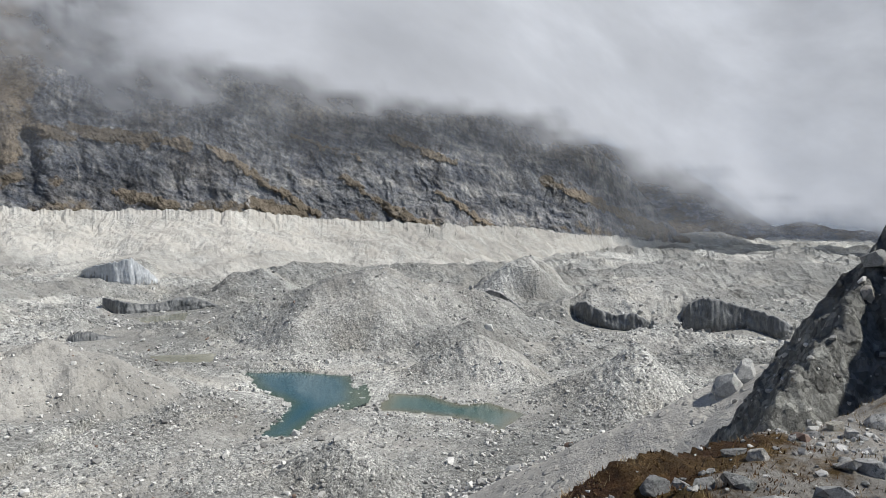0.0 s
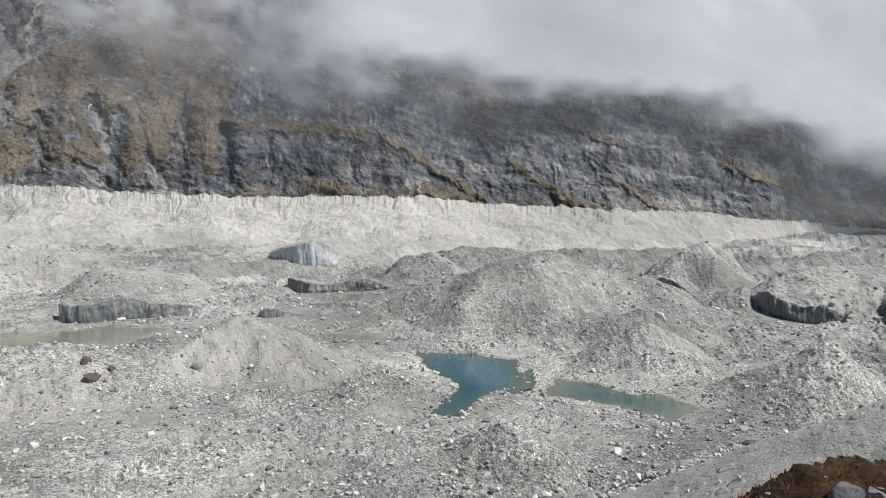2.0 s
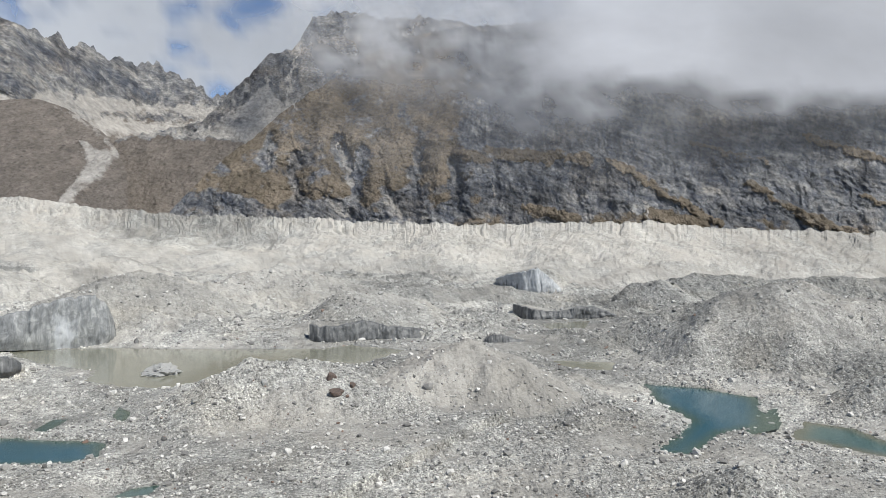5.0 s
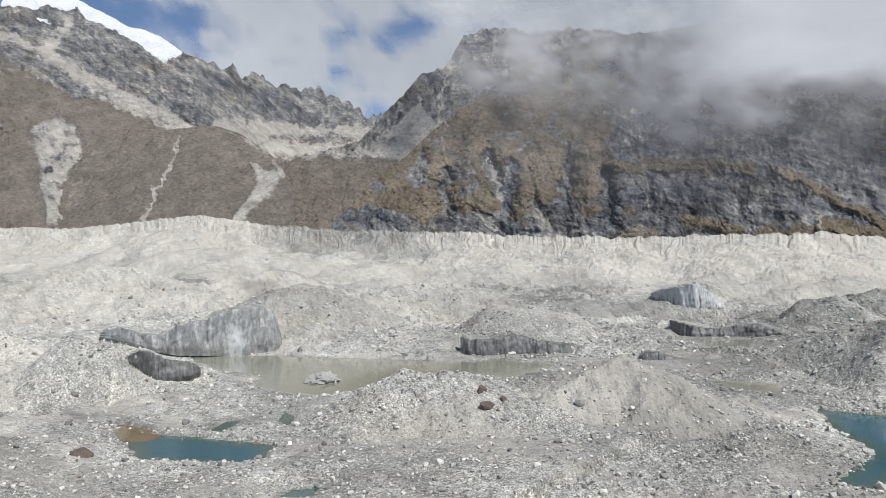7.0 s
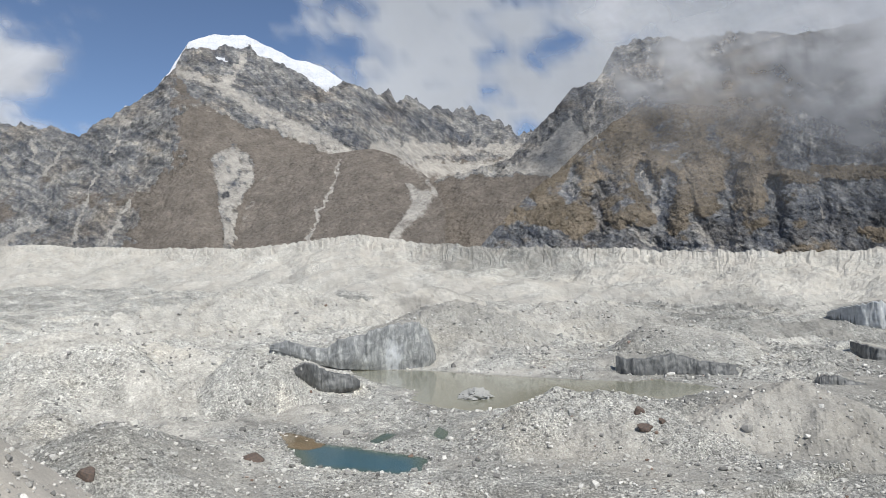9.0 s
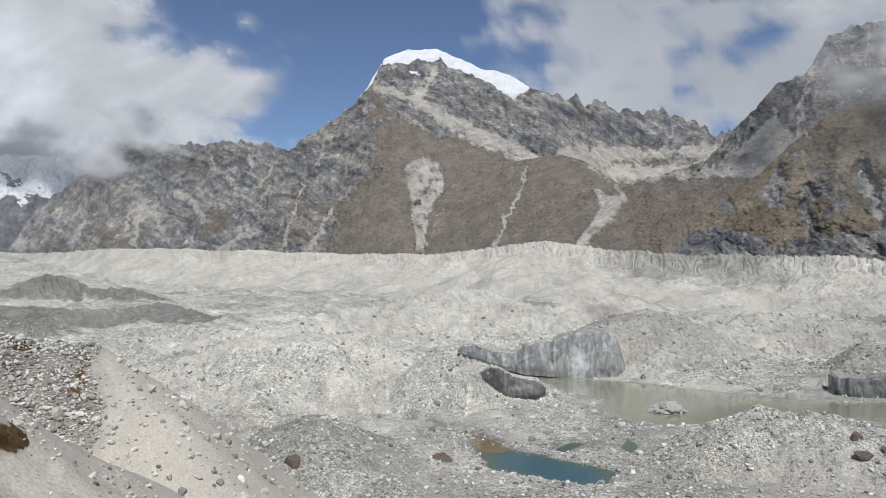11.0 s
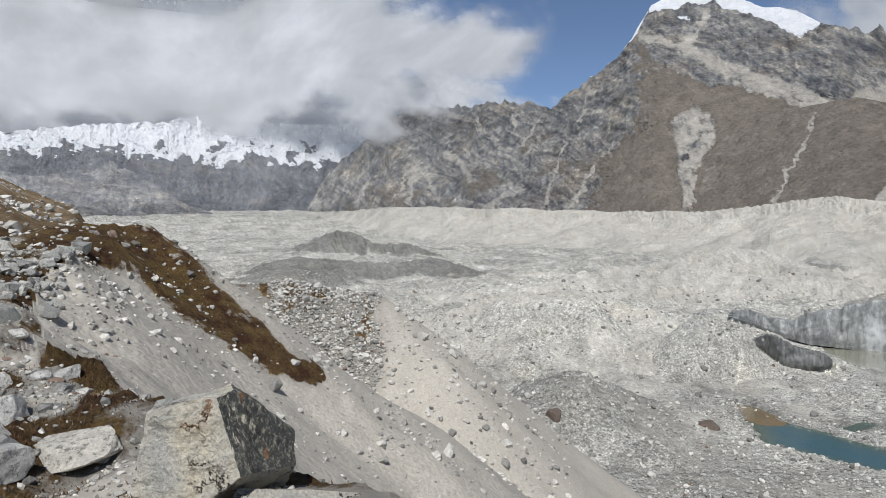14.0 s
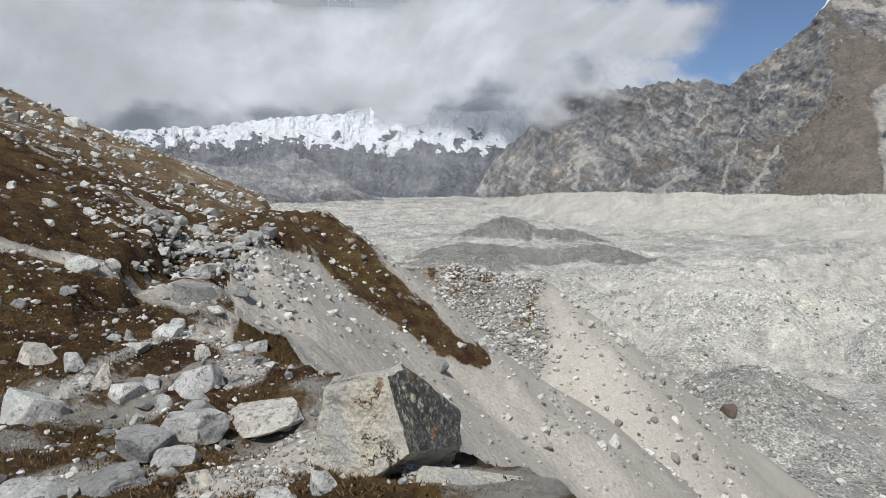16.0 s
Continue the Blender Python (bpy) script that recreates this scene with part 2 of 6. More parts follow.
def mountain_material(name, rock_a, rock_b, rock_c, grass_a, grass_b, dip):
    """Rock in dipping beds; cover: red turf, green scree, blue snow, alpha the tone of the strata with some painted
    shade.
    """
    m, nt, bs = material(name, 0.95)
    g = Graph(nt)
    turf, scree, snow, strata = g.cover()
    beds = g.noise(1.0, 9, 0.68, g.stretch(0.004, 0.004, 0.02, dip))
    fine = g.noise(0.02, 11, 0.74)
    rock = g.ramp(g.mix(0.42, beds, fine), (0.36, rock_a), (0.5, rock_b), (0.64, rock_c))
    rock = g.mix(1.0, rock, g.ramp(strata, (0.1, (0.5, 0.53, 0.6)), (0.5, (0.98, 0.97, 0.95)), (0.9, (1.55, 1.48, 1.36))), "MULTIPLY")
    slabs = g.stretch(1, 1, 0.55, dip)
    for scale, low, high in ((0.02, 0.86, 1.12), (0.055, 0.68, 1.28), (0.16, 0.62, 1.36)):
        rock = g.mix(0.5, rock, g.mix(1.0, rock, g.ramp(g.cells(scale, "Color", slabs), (0.15, low), (0.85, high)), "MULTIPLY"))
    facets = g.math("ADD", g.math("MULTIPLY", g.cells(0.022, "Distance", slabs), -1.0), g.math("MULTIPLY", g.cells(0.07, "Distance", slabs), -0.35))
    cracks = g.ramp(g.noise(1.0, 8, 0.72, g.stretch(0.016, 0.016, 0.005)), (0.36, 0.5), (0.5, 1.0))
    rock = g.mix(0.85, rock, g.mix(1.0, rock, cracks, "MULTIPLY"))
    stain = g.ramp(g.noise(0.006, 4), (0.5, 0.0), (0.7, 0.45))
    rock = g.mix(stain, rock, g.mix(1.0, rock, (1.15, 0.95, 0.74), "MULTIPLY"))
    grass = g.ramp(g.noise(0.012, 9, 0.72), (0.34, grass_a), (0.66, grass_b))
    tufts = g.ramp(g.noise(0.11, 7, 0.75), (0.34, 0.74), (0.5, 1.0), (0.66, 1.22))
    runs = g.ramp(g.noise(1.0, 7, 0.7, g.stretch(0.03, 0.03, 0.004)), (0.34, 0.8), (0.66, 1.18))
    grass = g.mix(1.0, g.mix(1.0, grass, tufts, "MULTIPLY"), runs, "MULTIPLY")
    shrub = g.math("MULTIPLY", g.ramp(g.cells(0.05), (0.12, 0.75), (0.2, 0.0)), g.ramp(g.noise(0.008, 4), (0.48, 0.0), (0.6, 1.0)))
    grass = g.mix(shrub, grass, g.mix(1.0, grass, (0.5, 0.5, 0.55), "MULTIPLY"))
    rough = g.math("MULTIPLY", g.math("SUBTRACT", g.noise(0.014, 9, 0.74), 0.5), 1.6)
    c = g.mix(g.ramp(g.math("ADD", turf, rough), (0.4, 0.0), (0.6, 1.0)), rock, grass)
    sand = g.mix(1.0, g.ramp(g.noise(0.04, 8, 0.74), (0.3, (0.38, 0.358, 0.322)), (0.7, (0.6, 0.57, 0.515))), runs, "MULTIPLY")
    c = g.mix(g.ramp(g.math("ADD", scree, g.math("MULTIPLY", rough, 0.9)), (0.3, 0.0), (0.62, 1.0)), c, sand)
    c = g.mix(g.ramp(g.math("ADD", snow, g.math("MULTIPLY", rough, 0.5)), (0.45, 0.0), (0.55, 1.0)), c, g.ramp(g.noise(0.02, 9, 0.7), (0.35, (0.66, 0.69, 0.74)), (0.6, (0.8, 0.82, 0.85))))
    g.link(c, bs.inputs["Base Color"])
    bare = g.math("SUBTRACT", 1.0, g.math("MULTIPLY", g.math("MAXIMUM", g.math("MAXIMUM", turf, scree), snow), 0.7), True)
    hh = g.math("MULTIPLY", g.math("ADD", g.noise(0.025, 11, 0.74), g.math("MULTIPLY", g.math("ADD", beds, facets), 0.7)), bare)
    coarse = g.bump(hh, 1.0, 30.0, None)
    g.bump(g.math("ADD", g.noise(0.11, 9, 0.75), g.math("MULTIPLY", g.cells(0.09, "Distance", slabs), -0.8)), 0.9, 6.0, bs, coarse)
    return m


GROUND = ground_material()
ICE = ice_material("dirty_ice", 0.29)
# darker copy of the ice; puts the right-hand cliffs' shade into their colour
DARK_ICE = ice_material("dark_shaded_ice", 0.15)
TURQUOISE = water_material("turquoise_meltwater", (0.012, 0.09, 0.13), (0.06, 0.1, 0.07), 0.05)
GREENISH = water_material("greenish_meltwater", (0.03, 0.095, 0.09), (0.13, 0.125, 0.075), 0.06)
SILT = water_material("silty_meltwater", (0.25, 0.25, 0.19), (0.3, 0.295, 0.225), 0.02)


def cloud_material(name, size, amount, white=(0.62, 0.635, 0.66), lift=0.3):
    """Lit mist: scatters light to both sides; cover: red how dense it is."""
    m = bpy.data.materials.new(name)
    m.use_nodes = True
    nt = m.node_tree
    nt.nodes.remove(nt.nodes["Principled BSDF"])
    g = Graph(nt)
    dense = g.cover()[0]
    curl = g.math("MULTIPLY", g.math("SUBTRACT", g.noise(size, 5, 0.5, None, 0.3), 0.5), amount)
    veil = g.math("MULTIPLY", g.math("SUBTRACT", 1.0, g.math("ABSOLUTE", g.math("SUBTRACT", g.math("MULTIPLY", dense, 2.0), 1.0)), True), curl)
    a = g.math("ADD", dense, veil, True)
    d, t, c = (nt.nodes.new("ShaderNodeBsdf" + k) for k in ("Diffuse", "Translucent", "Transparent"))
    puffs = g.ramp(g.noise(size * 0.3, 5, 0.55), (0.34, tuple(0.86 * v for v in white)), (0.5, white), (0.68, tuple(min(0.92, 1.25 * v) for v in white)))
    for n in (d, t):
        g.link(puffs, n.inputs["Color"])
    lean_up = nt.nodes.new("ShaderNodeVectorMath")
    g.link(g.bump(g.noise(size * 0.4, 2, 0.4), 1.0, 0.3 / size, None), lean_up.inputs[0])
    lean_up.inputs[1].default_value = (0, 0, lift)
    unit = nt.nodes.new("ShaderNodeVectorMath")
    unit.operation = "NORMALIZE"
    g.link(lean_up.outputs[0], unit.inputs[0])
    g.link(unit.outputs[0], d.inputs["Normal"])
    both, out = nt.nodes.new("ShaderNodeMixShader"), nt.nodes.new("ShaderNodeMixShader")
    both.inputs[0].default_value = 0.45
    g.link(d.outputs[0], both.inputs[1])
    g.link(t.outputs[0], both.inputs[2])
    g.link(a, out.inputs[0])
    g.link(c.outputs[0], out.inputs[1])
    g.link(both.outputs[0], out.inputs[2])
    g.link(out.outputs[0], nt.nodes["Material Output"].inputs["Surface"])
    return m


NEAR_CLOUD = cloud_material("valley_cloud", 0.006, 0.8)
HIGH_CLOUD = cloud_material("high_cloud", 0.002, 0.8, (0.66, 0.675, 0.7), 0.75)
OCHRE = water_material("ochre_shallows", (0.085, 0.07, 0.032), (0.17, 0.115, 0.05), 0.1)

# ---- the glacier, its ponds and cliffs, in plan ----
def ice_level(x, y):
    """Mean height of the glacier: it falls from upstream (-x) to downstream."""
    up = np.maximum(-x, 0)
    return -72 + 0.03 * up - 0.012 * np.maximum(x, 0) + 0.075 * np.maximum(up - 2300, 0)


def reach(b, e, lift=0.0):
    """How far off a sight line at bearing b and elevation e meets the glacier's mean surface."""
    d = 400.0
    for _ in range(30):
        p = polar(b, d)
        d = 0.5 * d + 0.5 * max(60.0, (ice_level(p.x, p.y) + lift) / math.tan(radians(min(e, -0.6))))
    return d


MOUNDS, RIDGES, PONDS, CLIFFS = [], [], [], []


def mound(b, top, foot, half, dark=0.0, deep=0.9, fine=0.0):
    """A rubble cone at bearing b: elevations of its top and foot, half its width in degrees."""
    d0 = reach(b, foot)
    w = d0 * radians(half)
    d = d0 + w * deep * 0.75
    MOUNDS.append((b, d, d * math.tan(radians(top)), d * radians(half), d * radians(half) * deep, dark, fine))


def pond(name, water, label, outline, lift=-1.0, z=None):
    d = [reach(b, e, lift) for b, e in outline]
    z = z or sum(q * math.tan(radians(e)) for q, (b, e) in zip(d, outline)) / len(d)
    ring = [polar(b, z / math.tan(radians(e)))[:2] for b, e in outline]
    PONDS.append((name, water, label, np.array(ring), z))


def cliff(line, base, deep=40.0, wet=None, label=""):
    """An ice face. line: (bearing, elevation of the foot, elevation of the edge) along it; base: lift of the foot over the mean surface."""
    bs, es, tops = np.array(line).T
    ds = np.array([reach(b, e, base) for b, e in zip(bs, es)])
    ds = ds.mean() + 0.35 * (np.convolve(np.pad(ds, 1, "edge"), [0.25, 0.5, 0.25], "valid") - ds.mean())
    CLIFFS.append((bs, ds, ds * np.tan(np.radians(es)), ds * np.tan(np.radians(tops)), deep, wet, label))


def ridge(crest, foot, k, dark=0.0, fine=0.0):
    """A long heap of rubble. crest: bearings and elevations along its top; foot: elevation of its near foot; k: fall of its sides."""
    line = []
    for b, e in crest:
        d0 = reach(b, foot)
        high = d0 * (math.tan(radians(e)) - math.tan(radians(foot)))
        d = d0 + 0.75 * high / k
        line.append(polar(b, d, d * math.tan(radians(e))))
    RIDGES.append((line, k, dark, fine))


mound(35.5, -4.1, -7.2, 6.0, fine=0.2)
mound(42.2, -1.9, -4.8, 3.8, fine=0.3)
mound(72.3, -2.3, -3.8, 2.0, 0.2)
mound(80.5, -3.5, -9.5, 8.5)
# this heap's darkness is cloud shade painted into its colour
mound(77.6, -10.1, -15.6, 9.5, 0.6)
mound(5.1, -3.5, -10.0, 13.5, 0.1, 0.7, fine=0.2)
mound(-2.4, -8.9, -12.6, 5.0, 0.2)
mound(-5.9, -2.7, -6.2, 3.9)
mound(8.0, -16.5, -21.0, 6.0, 0.1)
mound(33.0, -4.6, -6.4, 3.0, 0.4)
mound(22.7, -2.7, -4.4, 3.0)
mound(-6.4, -2.6, -5.8, 4.2)
mound(-13.6, -9.6, -14.4, 6.2)
mound(1.9, -1.5, -2.9, 2.4, 0.7)
mound(-21.5, -4.9, -7.2, 4.6)
mound(-26.3, -3.3, -4.9, 3.5, 0.3)
mound(99.5, -2.0, -4.0, 5.0, 0.85)
mound(68.4, -5.6, -9.6, 5.0)
mound(14.0, -3.6, -6.0, 4.5, 0.5)

pond("meltwater_pond", TURQUOISE, "small turquoise meltwater pond between pale rubble banks",
     [(15.2, -11.1), (10.9, -11.2), (7.1, -11.7), (6.7, -13.5), (9.6, -14.3), (11.6, -15.9), (14.6, -15.9), (12.6, -14.5), (11.8, -13.5), (14.2, -12.3)])
pond("meltwater_pond", GREENISH, "narrow greenish meltwater pond with a gravel bar",
     [(4.1, -13.0), (1.0, -13.2), (-1.3, -13.9), (-3.5, -13.7), (-6.3, -14.5), (-4.2, -16.1), (-3.7, -15.5), (-0.6, -14.8), (5.1, -14.2)])
pond("glacier_lake", SILT, "large milky grey-green silty lake below ice cliffs",
     [(33.2, -8.7), (37.5, -8.2), (40.1, -8.4), (47.3, -8.1), (54.7, -7.5), (61.1, -7.2), (59.0, -8.2), (55.6, -9.0), (56.4, -9.7), (53.8, -10.4), (50.8, -10.7), (48.6, -10.4), (44.3, -9.3), (41.0, -9.2), (36.9, -9.7)], -3.0)
pond("meltwater_pond", TURQUOISE, "long blue meltwater pond with an orange-stained bank",
     [(66.1, -11.6), (64.0, -12.3), (59.1, -13.2), (55.0, -13.9), (55.2, -15.0), (57.4, -15.1), (64.2, -14.2), (65.7, -12.4)])
pond("meltwater_pool", OCHRE, "shallow ochre-stained pool at the end of a blue pond", [(66.6, -11.4), (64.6, -11.8), (63.2, -12.3), (64.0, -12.7), (65.6, -12.3)], z=PONDS[3][4] + 0.02)
pond("meltwater_pool", TURQUOISE, "tiny blue meltwater pool among rubble", [(59.6, -12.6), (58.2, -12.0), (57.1, -12.1), (58.6, -12.8)])
pond("meltwater_pool", TURQUOISE, "tiny blue meltwater pool among rubble", [(54.5, -12.4), (54.1, -11.6), (53.2, -12.1), (53.7, -12.7)])
pond("meltwater_pool", TURQUOISE, "tiny blue meltwater pool among rubble", [(54.7, -17.6), (53.4, -17.2), (51.3, -17.2), (52.2, -17.8)])
pond("silt_pond", SILT, "shallow beige silt pond at the foot of the moraine", [(19.2, -4.2), (17.5, -3.65), (12.7, -3.7), (13.1, -4.25), (16.2, -4.5)])
pond("silt_pond", SILT, "small grey silty pond below an ice cliff", [(22.6, -6.8), (18.9, -6.5), (19.5, -7.3), (21.9, -7.3)])
pond("silt_pond", SILT, "thin grey silty pond in a rubble hollow", [(22.0, -9.5), (17.1, -9.6), (17.5, -10.2), (20.6, -10.1)])

cliff([(66.7, -5.4, -5.2), (65.3, -6.02, -4.9), (64.1, -6.35, -5.4), (62.4, -6.76, -5.6), (61.5, -7.01, -4.9), (59.8, -7.11, -4.7), (58.9, -7.18, -4.3), (57.2, -7.3, -3.9), (55.7, -7.3, -3.8), (54.8, -7.14, -4.3), (54.3, -6.92, -5.5), (54.1, -6.8, -6.5)], -2.5, 45, (57.4, 0.5, 0.8), "tall grey glacier ice cliff with a white melt streak")
cliff([(65.0, -7.2, -7.1), (64.3, -7.84, -6.7), (63.7, -8.32, -6.7), (63.1, -8.68, -7.0), (62.4, -8.8, -7.4), (61.6, -8.8, -7.6), (60.8, -8.71, -7.7), (60.4, -8.61, -7.9), (60.0, -8.5, -8.2)], 2.0, 18, None, "small dark wedge of glacier ice")
cliff([(40.5, -7.9, -6.6), (39.7, -8.17, -6.8), (38.6, -8.26, -6.8), (37.4, -8.14, -6.6), (36.4, -7.96, -6.4), (35.4, -7.94, -6.6), (34.5, -8.0, -6.9), (33.3, -8.07, -7.0), (32.3, -7.97, -7.1), (31.5, -7.8, -7.4)], -2.5, 40, None, "long low dark grey ice cliff above the silty lake")
cliff([(24.8, -5.7, -5.3), (23.9, -6.7, -5.5), (23.2, -6.7, -5.7), (21.9, -6.5, -5.9), (20.7, -6.5, -5.8), (20.0, -6.48, -5.5), (18.6, -6.39, -5.5), (17.0, -6.3, -6.1)], -1.0, 30, None, "low dark ice cliff under grey rubble")
cliff([(26.1, -3.5, -3.3), (25.2, -4.07, -3.0), (24.1, -4.53, -2.8), (22.9, -4.6, -2.5), (22.4, -4.57, -2.9), (21.8, -4.49, -3.4), (21.1, -4.4, -4.1)], 2.0, 40, (23.6, 0.3, 4.0), "pale sandy ice cliff")
cliff([(-9.7, -7.0, -6.7), (-10.3, -7.3, -6.1), (-10.9, -7.6, -6.0), (-11.9, -7.84, -6.6), (-13.2, -8.02, -7.0), (-14.5, -8.1, -6.8), (-15.3, -7.99, -7.2), (-15.9, -7.9, -7.6)], 2.0, 25, None, "dark overhanging ice cliff under gravel")
cliff([(-17.8, -7.8, -7.3), (-18.2, -7.85, -6.2), (-19.1, -7.97, -5.6), (-20.0, -7.91, -5.5), (-21.2, -7.72, -5.8), (-22.3, -7.52, -6.1), (-23.5, -7.8, -6.4), (-24.6, -8.24, -6.8), (-25.4, -8.0, -7.3)], 1.0, 40, None, "broad dark grey ice cliff with a smooth face")
cliff([(-2.9, -5.7, -5.5), (-3.6, -6.08, -5.2), (-4.4, -6.49, -5.4), (-5.3, -6.9, -6.0), (-6.4, -7.0, -6.8)], 3.0, 20, None, "slanting dark ice slab in rubble")
cliff([(27.1, -8.5, -8.1), (26.5, -8.55, -7.7), (25.6, -8.56, -7.7), (24.7, -8.48, -8.0), (23.7, -8.4, -8.2)], -1.0, 15, None, "small dark ice cave front")

# the first two ridges are painted dark to stand for cloud shade
ridge([(98.9, -0.8), (97.6, -0.5), (96.1, 0.7), (95.3, 0.6), (93.2, -0.5), (91.2, -0.4), (89.7, -0.7)], -1.3, 0.5, 0.95, 0.1)
ridge([(100.4, -2.1), (98.8, -1.3), (96.8, -1.7), (94.0, -2.0), (90.8, -1.9), (88.9, -1.4), (87.4, -1.9), (85.3, -2.7)], -3.0, 0.34, 0.9, 0.1)
ridge([(66.2, -2.2), (64.6, -1.8), (62.5, -1.4), (60.5, -1.7), (58.3, -1.9)], -2.4, 0.4, 0.75, 0.1)
ridge([(75.0, -3.5), (73.5, -2.6), (72.3, -2.3), (71.9, -2.7)], -3.9, 0.5, 0.8, 0.2)
ridge([(13.1, -4.1), (11.6, -3.1), (9.3, -3.0), (6.3, -3.5), (3.7, -3.2), (-0.7, -3.3), (-4.6, -3.0)], -5.4, 0.42, 0.75, 0.0)
ridge([(1.9, -2.0), (-0.3, -1.3), (-1.6, -0.9), (-2.9, -1.3), (-5.1, -1.9)], -2.3, 0.3, 0.8, 0.0)
ridge([(-11.5, -1.3), (-13.2, -0.8), (-15.6, -1.0), (-18.8, -0.6), (-20.0, -0.7)], -1.9, 0.3, 0.7, 0.0)
ridge([(6.3, -1.9), (3.7, -1.5), (1.1, -2.0)], -3.0, 0.3, 0.6, 0.0)
ridge([(-9.4, -5.8), (-11.1, -5.4), (-14.0, -4.2), (-16.5, -3.9), (-18.9, -4.5), (-21.6, -5.5)], -8.0, 0.42, 0.1, 0.3)
ridge([(-9.4, -4.5), (-11.5, -4.1), (-14.4, -3.2), (-17.7, -3.5), (-20.8, -4.3)], -5.0, 0.35, 0.5, 0.1)
ridge([(-19.6, -3.5), (-22.7, -2.8), (-25.2, -2.6), (-28.0, -2.9)], -5.0, 0.3, 0.4, 0.1)
ridge([(63.8, -2.4), (60.6, -2.3), (57.1, -1.8), (54.4, -1.0), (52.8, -1.6)], -4.0, 0.45, 0.0, 0.7)
ridge([(54.5, -2.7), (52.8, -2.1), (50.6, -2.8), (48.9, -4.3), (48.5, -5.6)], -6.2, 0.5, 0.45, 0.3)
ridge([(35.5, -4.4), (33.6, -3.9), (30.9, -4.0), (28.4, -4.1), (25.6, -4.0), (23.9, -4.3)], -5.4, 0.4, 0.7, 0.1)
ridge([(50.4, -11.9), (48.7, -10.9), (45.0, -9.0), (42.6, -9.7), (41.0, -9.4), (38.9, -9.8), (36.9, -10.9), (34.2, -11.8)], -14.5, 0.55, 0.3, 0.0)
ridge([(33.4, -10.8), (30.7, -9.1), (28.5, -7.9), (26.8, -9.0), (24.4, -10.1)], -13.6, 0.55, 0.15, 0.6)
ridge([(85.6, -5.1), (82.4, -3.8), (79.6, -3.6), (76.4, -4.2), (72.6, -5.4), (68.7, -6.9)], -9.5, 0.45, 0.0, 0.35)
ridge([(77.5, -2.8), (72.6, -2.1), (66.5, -0.4), (63.2, -1.4)], -4.6, 0.35, 0.0, 0.4)
ridge([(52.9, -3.5), (47.4, -3.4), (42.4, -2.0), (38.9, -3.1), (36.1, -4.1)], -5.5, 0.4, 0.15, 0.4)


# ---- the ground: one sheet, finest where the camera passes nearest ----
B = np.concatenate([np.arange(-36, 136, 0.2), np.arange(136, 323.9, 4.0)])
R = np.concatenate([[0.02, 0.25], np.geomspace(0.5, 5, 36)[:-1], np.geomspace(5, 50, 190)[:-1], np.geomspace(50, 150, 70)[:-1], np.geomspace(150, 900, 330)[:-1], np.geomspace(900, 2700, 110)[:-1], np.geomspace(2700, 4900, 45)])
RR, BB = np.meshgrid(R, B, indexing="ij")
GX, GY = -np.sin(np.radians(BB)) * RR + 0.05 * np.exp(-RR / 0.3), np.cos(np.radians(BB)) * RR

# the far moraine: distance of its crest by bearing, and the elevation of the crest
FAR_B = [-36, -20, -11, 0, 16, 30, 53, 70, 84, 92, 98, 104, 112, 136]
FAR_D = [3600, 2400, 1560, 1250, 1120, 1150, 1400, 1720, 2150, 2700, 3500, 4300, 4800, 4800]
HUMP_B, HUMP_E = [53, 55.5, 57.5, 59.8, 62, 64.5, 68], [0, 0.1, 0.45, 0.95, 0.75, 0.4, 0]
FAR_E = [-1.3, -1.0, -0.6, -0.1, 0.95, 0.9, 2.2, 2.15, 2.45, 2.7, 2.6, 2.3, 2.2, 2.2]


def moraine_crest(b):
    d = np.interp(b, FAR_B, FAR_D)
    return d, d * np.tan(np.radians(np.interp(b, FAR_B, FAR_E) + np.interp(b, HUMP_B, HUMP_E)))


def plan_line(points):
    """(bearing, distance, elevation) to places."""
    return [polar(b, d, d * math.tan(radians(e))) for b, d, e in points]


def roof(X, Y, points, k, w=0.0, k2=None):
    """Height of a ridge along a line of places; k: fall of its sides; k2: fall of the side to the left of the line, if other."""
    best = np.full(X.shape, -1e9)
    for p, q in zip(points, points[1:]):
        dx, dy = q.x - p.x, q.y - p.y
        t = np.clip(((X - p.x) * dx + (Y - p.y) * dy) / (dx * dx + dy * dy), 0, 1)
        dist = np.hypot(X - p.x - t * dx, Y - p.y - t * dy)
        fall = k if k2 is None else np.where(dx * (Y - p.y) - dy * (X - p.x) > 0, k2, k)
        best = np.maximum(best, p.z + (q.z - p.z) * t - fall * np.maximum(dist - w, 0))
    return best


SPUR_A = plan_line([(113.5, 38, 0.9), (110.3, 38, 0.5), (107.7, 37, -0.9), (104.3, 36, -4.0), (101.6, 35, -6.4), (98.5, 34, -9.2), (95.9, 33, -11.6), (94.3, 32, -17)])
SPUR_B = plan_line([(106.0, 66, -3.6), (99.9, 66, -3.2), (96.4, 66, -3.9), (93.6, 64, -4.0), (91.2, 61, -6.9), (88.6, 58, -9.4), (86.9, 56, -12.2), (80.7, 50, -19.2), (76, 48, -26)])
HILL = plan_line([(165, 50, 16), (150, 60, 13), (131.4, 75, 8.7), (127.4, 80, 7.0), (122.7, 86, 5.3), (118.9, 92, 2.8), (115.3, 100, 0.5), (112.5, 108, -3)])
HUMP = plan_line([(-60, 30, 14), (-45, 34, 7), (-31.6, 38, 0.4), (-29.8, 36, -3.2), (-28.2, 33, -7.4), (-26.8, 31, -9.8), (-25.2, 29, -12.3), (-23.6, 26, -15.2), (-18.5, 24, -26)])
